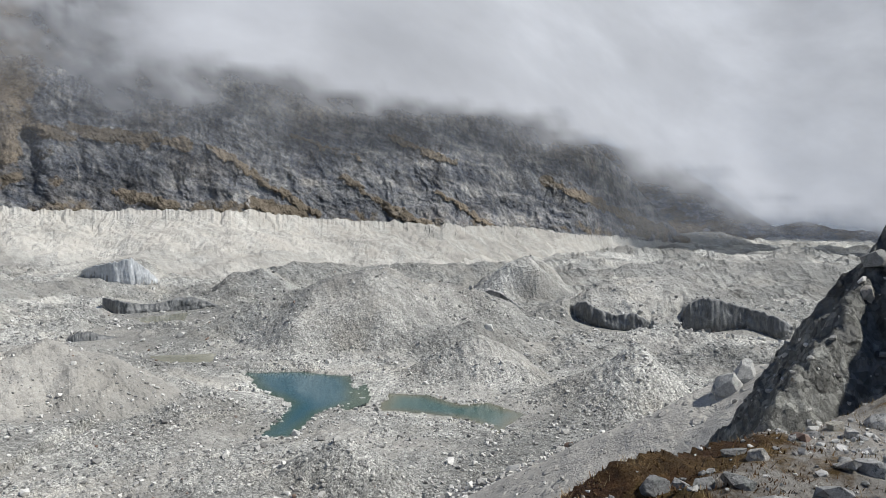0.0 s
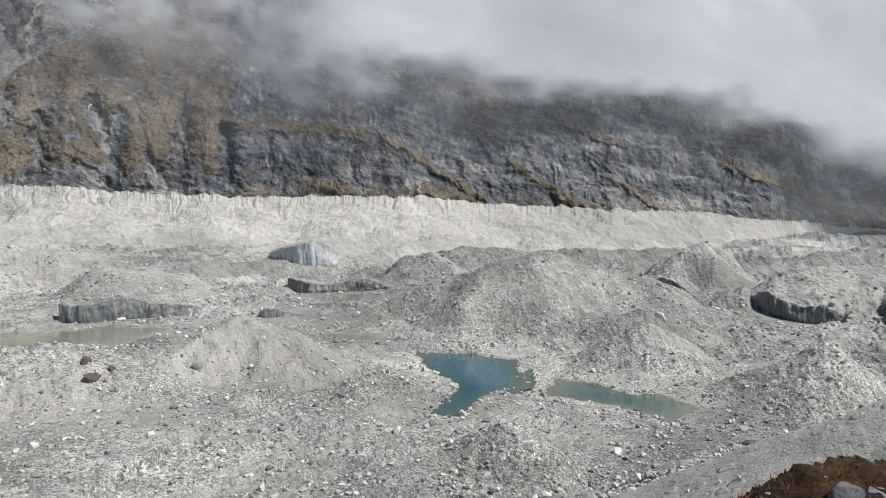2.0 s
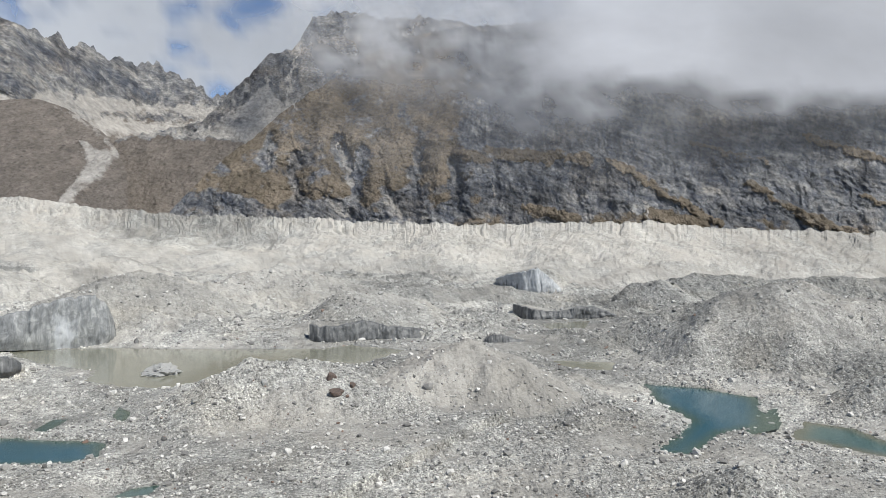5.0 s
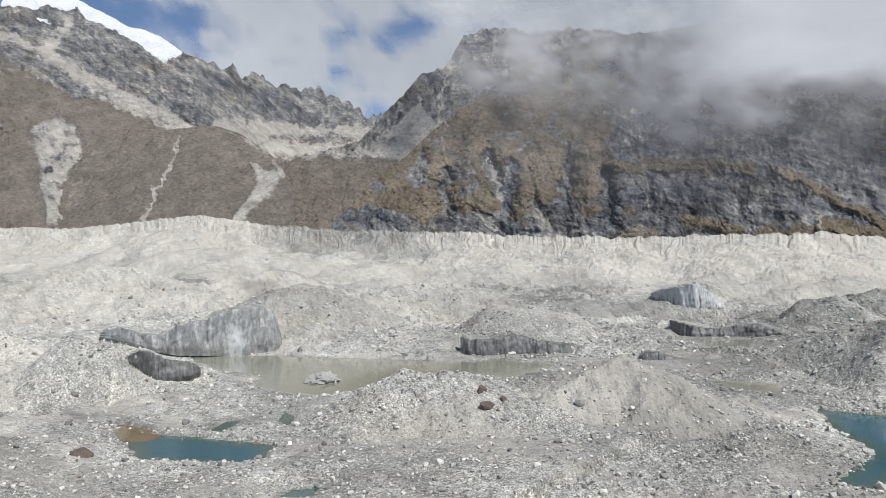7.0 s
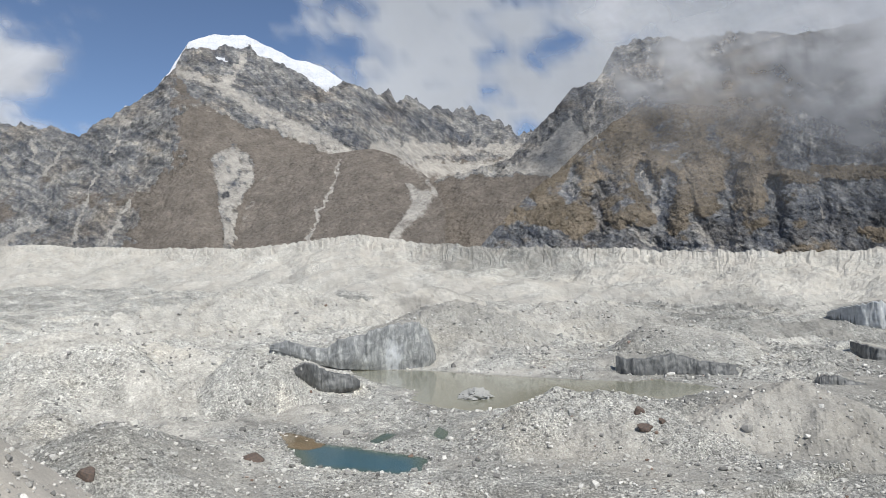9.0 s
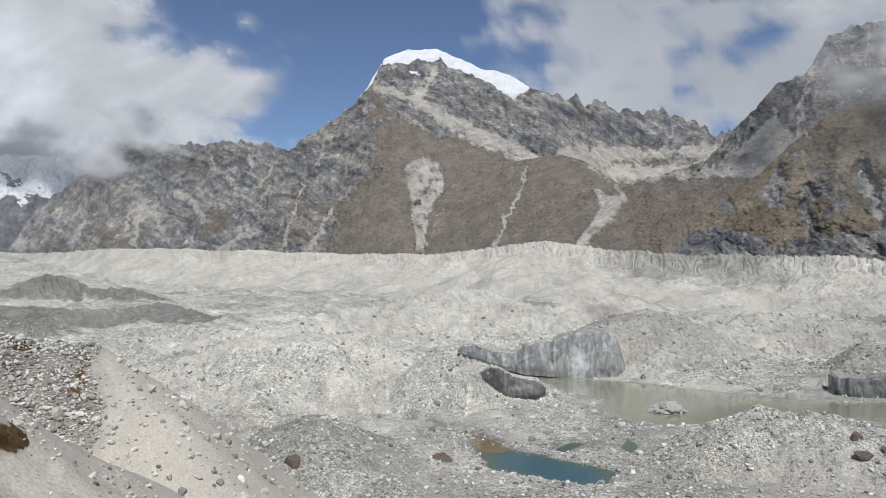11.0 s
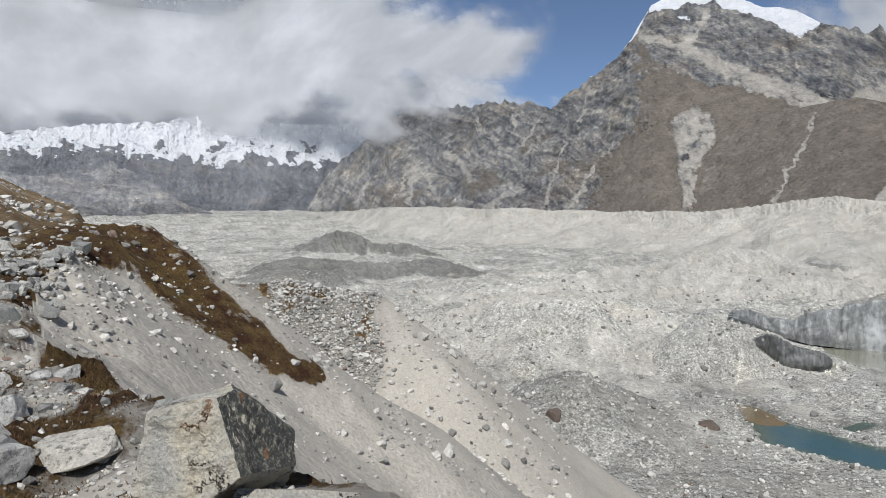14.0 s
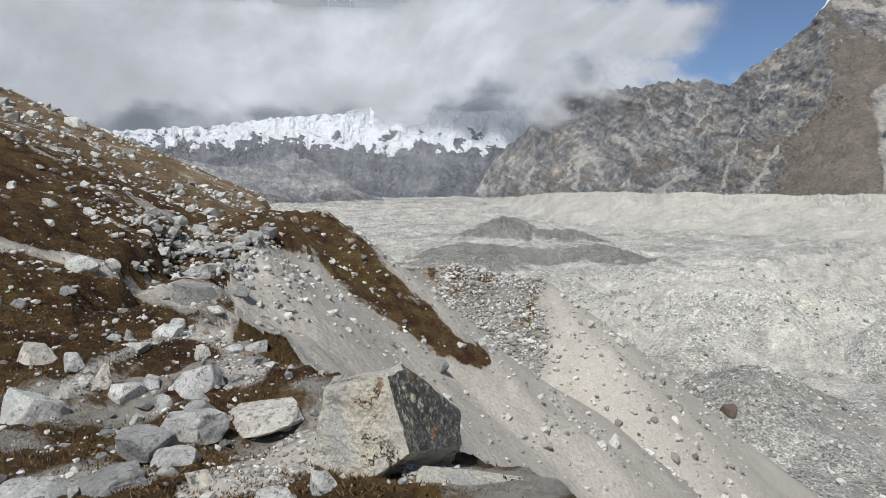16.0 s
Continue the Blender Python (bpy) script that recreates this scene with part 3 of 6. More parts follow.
SLOPE = plan_line([(-40, 70, -4), (-24.5, 85, -10.1), (-13.7, 110, -15.5), (-1, 140, -20.3), (8, 170, -22)])
EDGE_S = [-40, -12, -6, -2.5, 0, 3, 6, 9.5, 14, 22, 28, 37, 60, 120]
EDGE_N = [12, 6, 5.3, 4.3, 2.6, 1.5, 1.2, -0.5, -2.5, -3.7, -3.7, -2, -4, -12]
EDGE_Z = [2, -1.6, -1.9, -1.85, -1.75, -1.9, -2.1, -2.0, -1.9, -1.6, -0.7, 0.4, -3, -6]
AXIS = 108.0


def along(X, Y):
    """Places along the near moraine's axis (to upstream) and across it (to the glacier)."""
    a = radians(AXIS)
    return -math.sin(a) * X + math.cos(a) * Y, math.cos(a) * X + math.sin(a) * Y


def ring_distance(X, Y, ring):
    """Signed distance to a closed line: below zero inside."""
    best, inside = np.full(X.shape, 1e9), np.zeros(X.shape, bool)
    for p, q in zip(ring, np.roll(ring, -1, 0)):
        e = q - p
        t = np.clip(((X - p[0]) * e[0] + (Y - p[1]) * e[1]) / (e @ e), 0, 1)
        best = np.minimum(best, np.hypot(X - p[0] - t * e[0], Y - p[1] - t * e[1]))
        cross = (p[1] > Y) != (q[1] > Y)
        inside ^= cross & (X < (q[0] - p[0]) * (Y - p[1]) / (q[1] - p[1] + 1e-12) + p[0])
    return np.where(inside, -best, best)


def smooth_patches(X, Y):
    """Where sand and silt lie between the blocks: above zero."""
    return fbm(X / 55, Y / 55, 4, 0.55, 47)


def moraine_wall(Bv, inside, X, Y):
    """Height of the far moraine, inside metres before its crest; also how fluted and how bare its face is."""
    cd, cz = moraine_crest(Bv)
    arc = np.radians(Bv) * cd
    k = np.minimum(1, (1300 / cd) ** 2)
    flute = ridged(arc / 44 + 1.1 * fbm(arc / 50, inside / 60, 2, 0.5, 105), inside / 300, 5, 0.62, 101)
    jag = step(90, 70, Bv)
    crest = cz + k * (3.6 * fbm(arc / 60, arc * 0, 3, 0.6, 111) + jag * 3.0 * fbm(arc / 14, arc * 0, 4, 0.65, 112)) * step(40, 0, np.abs(inside)) + 5.0 * fbm(arc / 260, arc * 0, 2, 0.5, 113)
    bare = step(39, 46, Bv + 2 * fbm(arc / 40, inside / 40, 2, 0.5, 116)) * step(57, 52, Bv)
    lobe = 1 + 1.3 * bare + 0.45 * fbm(arc / 160, inside / 400, 3, 0.5, 117)
    deep = np.clip(inside - 2, 0, 16) / 16 * step(80, 20, inside)
    face = crest - np.maximum(inside, 0) * 0.7 + deep * (flute - 0.5) * (3.0 + 2.5 * bare)
    talus = crest - 13 * lobe - 0.30 * inside * (1.25 - 0.25 * lobe) + 9 * fbm(X / 100, Y / 100, 2, 0.5, 118) * step(10, 80, inside) + 3.5 * fbm(X / 45, Y / 45, 5, 0.6, 119) + 2.0 * flute * step(80, 10, inside)
    high = np.where(inside > 0, np.maximum(face, talus), np.maximum(crest - 0.4 * np.maximum(-inside, 0), crest - 24))
    return high, flute, bare


SPUR_TURF = [([(112.8, -0.3), (109.5, -0.9), (106.9, -3.5)], 1.7, 2.0), ([(106.9, -3.5), (104.3, -6.1), (101.2, -8.3), (97.7, -10.4)], 2.0, 0.8)]
SPUR_TUFTS = [[(101.4, -3.6), (99.9, -3.2), (96.8, -3.9)], [(93.6, -4.3), (93.4, -5.6), (94.4, -8.2)]]
TRAILS = [([(129.7, -12.8), (128.0, -11.5), (125.8, -10.2), (123.8, -9.1), (122.3, -8.4), (119.8, -7.9), (117.0, -8.5)], 0.35, 0.45, 0.8), ([(119.9, -19.4), (115.8, -18.6), (112.1, -17.5), (110.1, -16.8)], 1.0, 1.3, 0.75), ([(131.5, -1.3), (127.9, -2.3), (124.7, -3.5)], 0.4, 0.5, 0.7), ([(122.8, -4.2), (119.8, -5.5), (117.0, -8.0), (115.4, -10.6)], 1.2, 1.4, 0.45), ([(130.4, -17.6), (126.3, -17.1), (122.6, -17.9)], 0.8, 0.8, 0.5)]


def build_ground():
    X, Y, Rr = GX, GY, RR
    Z = ice_level(X, Y)
    far = step(120, 420, Rr)
    Z = Z + 4.5 * fbm(X / 130, Y / 130, 3, 0.5, 3) + far * (2.4 + 3.0 * step(350, 800, Rr)) * ridged(X / 85 + 0.5 * fbm(X / 60, Y / 60, 2, 0.5, 15), Y / 85, 4, 0.55, 9) - far * 2.5
    dark = np.zeros_like(Z)
    fine = np.zeros_like(Z)
    turf = np.zeros_like(Z)
    heap = np.zeros_like(Z)
    wx, wy = 12 * fbm(X / 50, Y / 50, 2, 0.3, 21), 12 * fbm(X / 50, Y / 50, 2, 0.3, 31)
    for b, d, zt, w, deep, dk, fn in MOUNDS:
        c = polar(b, d)
        rb = radians(b)
        ex, ey = math.cos(rb), math.sin(rb)
        jx, jy = X - c.x + wx * w / 38, Y - c.y + wy * w / 38
        u, v = (jx * ex + jy * ey) / w, (-jx * ey + jy * ex) / deep
        rho = np.sqrt(u * u + v * v)
        near = rho < 2.4
        fall = (zt - ice_level(c.x, c.y)) * 1.05
        cone = zt - fall * (np.sqrt(rho * rho + 0.012) - 0.11) * (1 + 0.25 * np.clip(rho, 0, 1.4)) / 1.2 + fall * 0.02 * ridged(u * 2.2 + v, v * 2.2 - u, 3, 0.55, 45) * np.clip(rho, 0, 1)
        s = 3.0
        Z = np.where(near, np.maximum(Z, cone) + s * np.exp(-np.abs(Z - cone) / s) * 0.5 * (cone > Z - 8) * step(2.4, 1.6, rho) * 0.6, Z)
        on = step(1.25, 0.75, rho + 0.35 * fbm(X / 30, Y / 30, 3, 0.6, 41))
        dark = np.maximum(dark, dk * on)
        heap = np.maximum(heap, step(1.3, 0.8, rho) * (0.35 + 0.65 * (fn > 0.15)))
        fine = np.maximum(fine, fn * step(1.0, 0.3, rho))
    for line, k, dk, fn in RIDGES:
        top = max(p.z for p in line)
        mid = sum((p for p in line), Vector()) / len(line)
        size = max((p - mid).length for p in line) + 90
        near = (np.abs(X - mid.x) < size) & (np.abs(Y - mid.y) < size)
        x, y = X[near], Y[near]
        zr = roof(x + 0.45 * wx[near], y + 0.45 * wy[near], line, k, 0.8)
        zr = zr + 0.06 * (top + 72) * ridged(x / 22, y / 22, 3, 0.5, 46) * step(top, top - 12, zr)
        old = Z[near]
        on = step(-2.5, 1.5, zr - old + 0.9 * fbm(x / 14, y / 14, 3, 0.6, 42))
        Z[near] = np.maximum(old, zr)
        dark[near] = np.maximum(dark[near] * (1 - on), dk * on)
        fine[near] = np.maximum(fine[near] * (1 - 0.5 * on), fn * on)
        heap[near] = np.maximum(heap[near], on * (0.25 + 0.65 * (fn > 0.15)))
    # cloud shade painted into the rubble over wide areas, then random darker patches
    patch = fbm(X / 120, Y / 120, 4, 0.55, 48)
    Bw = np.where(BB > 180, BB - 360, BB)
    dark = np.maximum(dark, np.clip(0.46 + 0.7 * patch, 0, 0.75) * step(50, 38, Bw + 10 * patch))
    dark = np.maximum(dark, np.clip(0.5 + 0.5 * patch, 0, 0.7) * step(330, 250, Rr + 70 * patch) * step(58, 50, Bw) * step(12, 22, Bw))
    dark = np.maximum(dark, 0.6 * step(255, 215, Rr + 60 * patch) * step(52, 62, Bw + 6 * patch))
    dark = np.maximum(dark, np.clip(0.3 + 0.7 * patch, 0, 0.65) * step(-6, -14, Bw) * step(260, 420, Rr))
    dark = np.maximum(dark, step(0.5, 0.9, patch + 0.3 * fbm(X / 25, Y / 25, 3, 0.5, 49)) * 0.5)
    dark = np.maximum(dark, 0.5 * step(0.35, 0.75, fbm(X / 30 + 0.4 * patch, Y / 22, 4, 0.6, 50)) * step(100, 200, Rr) * (1 - 0.5 * heap))
    fine = np.maximum(fine, 0.4 * step(0.05, 0.5, smooth_patches(X, Y)))
    Z = Z + 20 * (ridged(X / 380, Y / 380, 4, 0.5, 64) - 0.6) * step(800, 1300, Rr) * step(-4, -12, Bw) * step(-40, -36, Bw)
    plain = step(650, 1100, Rr) * step(20, 60, Bw)
    fine = fine * (1 - 0.8 * plain)
    dark = np.maximum(dark, plain * np.clip(0.1 + 0.6 * fbm(X / 90, Y / 90, 5, 0.65, 66), 0, 0.7))
    # small relief of the rubble
    Z = Z + far * (1 - 0.75 * heap) * (1.0 * fbm(X / 16, Y / 16, 4, 0.6, 51) + 2.0 * ridged(X / 38, Y / 38, 4, 0.45, 61))
    Z = Z + step(60, 200, Rr) * 0.5 * fbm(X / 5.0, Y / 5.0, 3, 0.65, 71) * step(1500, 500, Rr)
    # single blocks as bumps of the sheet, more where it is not sandy
    rs = np.random.RandomState(99)
    lump = rs.rand(*Z.shape) ** 4 * np.clip(Rr / 260, 0.5, 2.2) * step(90, 160, Rr) * step(1700, 900, Rr)
    Z = Z + 0.8 * lump * (1 - 0.7 * heap) * (1 - 0.75 * fine) * (0.35 + 0.65 * step(-0.3, 0.3, fbm(X / 18, Y / 18, 3, 0.6, 75)))
    # cliffs cut into the rubble
    for bs, ds, zs, zt, deep, wet, label in CLIFFS:
        order = np.argsort(bs)
        b0, b1 = bs.min(), bs.max()
        foot = np.interp(BB, bs[order], ds[order])
        low, high = np.interp(BB, bs[order], zs[order]), np.interp(BB, bs[order], zt[order])
        side = np.minimum(BB - b0, b1 - BB) / (b1 - b0)
        w, wide = step(-0.02, 0.05, side), step(-0.45, 0.1, side)
        behind = Rr - foot
        top = high - 0.5 - 0.12 * np.maximum(behind - deep, 0) + 0.6 * fbm(X / 9, Y / 9, 3, 0.5, 81)
        back = (behind > 3.5) & (behind < deep * 4) & (wide > 0)
        Z = np.where(back, Z + np.where(side > 0, w, wide * 0.85) * step(3.5, 18, behind + 40 * (side > 0)) * (np.maximum(Z, top) - Z) * step(deep * 4, deep * 2, behind), Z)
        back = (behind > 3.5) & (behind < deep) & (w > 0)
        Z = np.where(back, Z + w * (np.minimum(Z, top + 0.25 * behind) - Z) * step(deep, deep * 0.4, behind), Z)
        front = (behind <= 3.5) & (behind > -45) & (w > 0)
        Z = np.where(front, Z + w * (np.minimum(Z, low - 0.4 + 0.02 * behind) - Z) * step(-45, -12, behind), Z)
    # ponds
    wet = np.zeros_like(Z)
    for again in (False, True):
        for name, water, label, ring, z in PONDS:
            c = ring.mean(0)
            size = np.hypot(*(ring - c).T).max() + 45
            near = (np.abs(X - c[0]) < size) & (np.abs(Y - c[1]) < size)
            x, y = X[near], Y[near]
            sd = ring_distance(x, y, ring)
            depth = -sd.min()
            sd = sd + min(2.4, 0.1 * depth) * fbm(x / 7, y / 7, 4, 0.65, 91)
            bank = z + np.clip(sd * 0.11, -1.6, 4.0)
            k = step(max(8.0, min(40.0, 4 * depth)), 3, sd)
            if again:
                Z[near] = np.where(sd < 0, bank, np.where(sd < 5, np.minimum(Z[near], z + 0.1 + sd * 0.45), Z[near]))
                wet[near] = np.maximum(wet[near], step(3.5, 0, sd))
            else:
                Z[near] = np.maximum(Z[near] * (1 - k) + bank * k, np.minimum(z + 0.12 + sd * 0.05, z + 1.0))
    dark = np.maximum(dark, wet * 0.6)
    # the far moraine: gullied inner face, sharp crest, lower ground behind
    Bv = np.where(BB > 180, BB - 360, BB)
    cd, cz = moraine_crest(Bv)
    wall, flute, bare = moraine_wall(Bv, cd - Rr, X, Y)
    wall = wall - 2.5 - 3.5 * step(40, 0, np.abs(cd - Rr))
    inside = cd - Rr
    fade = step(-22, -12, Bv) * step(102, 92, Bv)
    Z = np.where(inside > 0, np.maximum(Z, Z + (wall - Z) * fade), Z + (wall - Z) * fade)
    on_face = step(-2, 6, wall - Z + 6) * (inside > -40) * (inside < 330) * fade
    fine = np.maximum(fine * (1 - on_face), on_face * np.clip(0.5 + 0.4 * fbm(X / 60, Y / 60, 4, 0.6, 123), 0, 0.9))
    scar = on_face * step(95, 45, inside) * (0.1 + 0.85 * bare) * np.clip(0.55 + 0.65 * bare - 0.5 * flute, 0, 1)
    dark = np.maximum(dark * (1 - 0.6 * on_face), scar)
    dark = np.maximum(dark, on_face * 0.25 * step(0.35, 0.7, fbm(X / 70, Y / 30, 4, 0.6, 127)))
    # the near moraine with its spurs
    s, n = along(X, Y)
    e, ze = np.interp(s, EDGE_S, EDGE_N), np.interp(s, EDGE_S, EDGE_Z)
    e = e + 0.5 * fbm(X / 4, Y / 4, 3, 0.5, 121) * step(5, 0, n - e)
    plane = ze - 0.74 * np.maximum(n - e, 0)
    back = ze - 0.03 * np.maximum(e - n, 0) + 0.35 * fbm(X / 9, Y / 9, 3, 0.5, 131) * step(2, 8, Rr)
    near = np.where(n > e, plane, np.maximum(back, -25))
    a, c, h, p, q = (roof(X, Y, *v) for v in ((SPUR_A, 0.78, 0.6), (SPUR_B, 0.8, 1.0), (HILL, 0.42, 1.0), (HUMP, 1.5, 0.2), (SLOPE, 0.6, 2.0)))
    h = h - 1.2 * np.maximum(n - e + 2.5, 0)
    rise = np.where(Rr < 420, np.maximum.reduce([near, a, c, h, p, q]), np.where(n < e, near, -1e9))
    rough = step(2.5, 9, Rr)
    sandy = step(0.3, 2.0, n - e)
    rise = rise + 0.6 * (p > near) * step(12, 24, Rr) * (ridged(X / 3.2, Y / 3.2, 4, 0.65, 145) - 0.9)
    rise = rise + rough * (0.2 * (1 - 0.8 * sandy) * step(70, 30, Rr) * ridged(X / 2.6, Y / 2.6, 3, 0.5, 141) + 0.6 * fbm(X / 11, Y / 11, 3, 0.5, 151) * step(6, 25, Rr)) + 0.06 * fbm(X / 0.9, Y / 0.9, 2, 0.5, 161) * step(13, 6, Rr) + 0.1 * step(40, 10, Rr) * rough * fbm(X / 2.1, Y / 2.1, 2, 0.5, 162)
    on = rise > Z
    Z = np.maximum(Z, rise)
    # what lies on the near moraine
    slope_side = (n > e) & on
    which = np.argmax(np.stack([near, a, c, h, p, q]), 0)
    blotch = fbm(X / 5, Y / 5, 4, 0.6, 171)
    turf = np.where(on & (which == 0) & (n <= e + 0.4), 0.76 + 0.55 * blotch - 0.3 * step(0, -3, s), turf)
    turf = np.where(on & (which == 0) & (n > e + 0.4), 0.08 * (n < e + 1.5), turf)
    turf = np.where(on & (which == 3), 0.78 + 0.35 * blotch, turf)
    turf = np.where(on & (which == 1), 0.62 * step(5.0, 1.5, a * 0 + roof_gap(X, Y, SPUR_A)) + 0.35 * blotch - step(97.5, 95.5, BB), turf)
    turf = np.where(on & (which == 2), 0.45 * step(9.0, 1.0, roof_gap(X, Y, SPUR_B)) * step(92, 94, BB) + 0.2 * blotch, turf)
    turf = np.where(on & (which == 4), 0.75 * step(-0.2, 0.35, (h * 0 + (30 - Rr) / 30)) + 0.25 * blotch, turf)
    # the hump's shaded face is painted in: full darkness over all of it
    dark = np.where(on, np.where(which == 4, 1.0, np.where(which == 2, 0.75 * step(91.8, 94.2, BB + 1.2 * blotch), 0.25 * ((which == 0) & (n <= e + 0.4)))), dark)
    fine = np.where(on, np.where(which == 5, 0.7, np.where(which == 4, 0.1, 1.0)), fine)
    gold = step(0.3, 0.7, np.where(on & (which == 3), 1.0, 0.0) + 0.2 * blotch) * step(38, 60, Rr + 8 * blotch)
    # the trail, the rocky ground beside it and the turf flank of the first spur
    ri, bi = np.where(R < 75)[0], np.where((B > 93) & (B < 136))[0]
    part_of = np.ix_(ri, bi)
    c = dict(b=BB[part_of], e=np.degrees(np.arctan2(Z[part_of], RR[part_of])), fray=fbm(X[part_of] / 1.6, Y[part_of] / 1.6, 4, 0.6, 181), fray2=fbm(X[part_of] / 1.6 + 30, Y[part_of] / 1.6, 4, 0.6, 182))
    t = turf[part_of]
    flank = np.maximum.reduce([band(c, p, w, v) for p, w, v in SPUR_TURF])
    t = np.where(np.isin(which[part_of], (0, 1)) & (RR[part_of] > 22), np.maximum(t * (c["b"] > 110), 0.8 * flank + 0.25 * c["fray"] * flank), t)
    for p, w, v, depth in TRAILS:
        t = t - depth * band(c, p, w, v)
    t = np.where(which[part_of] == 2, np.maximum(t, (0.75 + 0.5 * c["fray"]) * np.maximum(band(c, SPUR_TUFTS[0], 0.5), band(c, SPUR_TUFTS[1], 0.35))), t)
    turf[part_of] = t
    # hummocks of the turf
    Z = Z + step(0.35, 0.7, turf) * step(45, 15, Rr) * step(3, 5, Rr) * 0.075 * fbm(X / 0.55, Y / 0.55, 3, 0.6, 191)
    return Z, turf, dark, fine, gold


def roof_gap(X, Y, points):
    best = np.full(X.shape, 1e9)
    for p, q in zip(points, points[1:]):
        dx, dy = q.x - p.x, q.y - p.y
        t = np.clip(((X - p.x) * dx + (Y - p.y) * dy) / (dx * dx + dy * dy), 0, 1)
        best = np.minimum(best, np.hypot(X - p.x - t * dx, Y - p.y - t * dy))
    return best


def far_wall():
    """The upper face of the far moraine, finer than the sheet that it stands on."""
    b = np.arange(-11, 93, 0.1)
    q = np.concatenate([np.linspace(-30, -2, 6), np.linspace(0, 60, 46), np.linspace(62, 165, 34)])[:, None]
    bb = np.broadcast_to(b, (len(q), len(b)))
    inside = q + 0 * bb
    rr = moraine_crest(bb)[0] - inside
    X, Y = -np.sin(np.radians(bb)) * rr, np.cos(np.radians(bb)) * rr
    z, flute, bare = moraine_wall(bb, inside, X, Y)
    z = z + 1.2 * fbm(X / 9, Y / 9, 4, 0.6, 125) - 7 * step(95, 165, inside + 25 * fbm(X / 40, Y / 40, 3, 0.5, 126)) - 9 * (1 - step(-11, -7, bb) * step(93, 88, bb))
    face = step(70, 30, inside + 20 * bare)
    ribs = np.clip(0.5 - 0.55 * flute, 0, 1)
    dark = np.clip(bare * step(105, 60, inside + 30 * fbm(X / 30, Y / 30, 3, 0.6, 128)) * (0.5 + 0.12 * ribs) + 0.12 * face * ribs + 0.4 * step(14, 2, bb + 3 * fbm(X / 60, Y / 60, 3, 0.6, 129)) + 0.22 * step(0.05, 0.6, fbm(X / 60, Y / 25, 4, 0.6, 127)), 0, 0.9)
    fine = np.clip(0.6 + 0.35 * fbm(X / 40, Y / 40, 4, 0.6, 123) - 0.3 * bare, 0, 0.95)
    ob = grid_mesh("moraine_wall", X, Y, z, GROUND, (0 * z, dark, fine, 0 * z), smooth=False)
    return tagged(ob, "pale gullied gravel wall of the far moraine", "moraine", kind="structure")


GZ, TURF, DARK, FINE, GOLD = build_ground()
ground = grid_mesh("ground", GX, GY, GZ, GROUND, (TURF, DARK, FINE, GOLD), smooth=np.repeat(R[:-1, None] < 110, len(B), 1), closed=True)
far_wall()
tagged(ground, "pale grey rubble-covered valley glacier between gravel moraines", "ground", kind="structure")


def ground_at(x, y):
    """Height of the ground at places."""
    r = np.hypot(x, y)
    b = np.degrees(np.arctan2(-x, y))
    b = np.where(b < -36, b + 360, b)
    i = np.clip(np.interp(r, R, np.arange(len(R))), 0, len(R) - 1.001)
    j = np.clip(np.interp(b, B, np.arange(len(B))), 0, len(B) - 1.001)
    i0, j0 = i.astype(int), j.astype(int)
    fi, fj = i - i0, j - j0
    return (GZ[i0, j0] * (1 - fi) + GZ[i0 + 1, j0] * fi) * (1 - fj) + (GZ[i0, j0 + 1] * (1 - fi) + GZ[i0 + 1, j0 + 1] * fi) * fj


def make_pond(name, water, label, ring, z):
    """A water sheet that runs a little under its banks; cover: shallow towards the rim."""
    lo, hi = ring.min(0) - 5, ring.max(0) + 5
    nx, ny = 60, 60
    X, Y = np.meshgrid(np.linspace(lo[0], hi[0], nx), np.linspace(lo[1], hi[1], ny))
    sd = ring_distance(X, Y, ring)
    me = bpy.data.meshes.new(name)
    keep = sd < 5
    idx = np.arange(nx * ny).reshape(ny, nx)
    ok = keep[:-1, :-1] | keep[1:, :-1] | keep[:-1, 1:] | keep[1:, 1:]
    f = np.stack([idx[:-1, :-1], idx[:-1, 1:], idx[1:, 1:], idx[1:, :-1]], -1)[ok]
    used = np.unique(f)
    remap = np.full(nx * ny, -1)
    remap[used] = np.arange(len(used))
    co = np.stack([X.ravel()[used], Y.ravel()[used], np.full(len(used), z)], 1)
    me.from_pydata(co.tolist(), [], remap[f].tolist())
    at = me.attributes.new("cover", "FLOAT_COLOR", "POINT")
    col = np.ones((len(used), 4))
    col[:, 0] = step(-9, 1, sd.ravel()[used])
    at.data.foreach_set("color", col.ravel())
    me.materials.append(water)
    return tagged(new(name, me), label, "pond", kind="structure")


for one in PONDS:
    make_pond(*one)


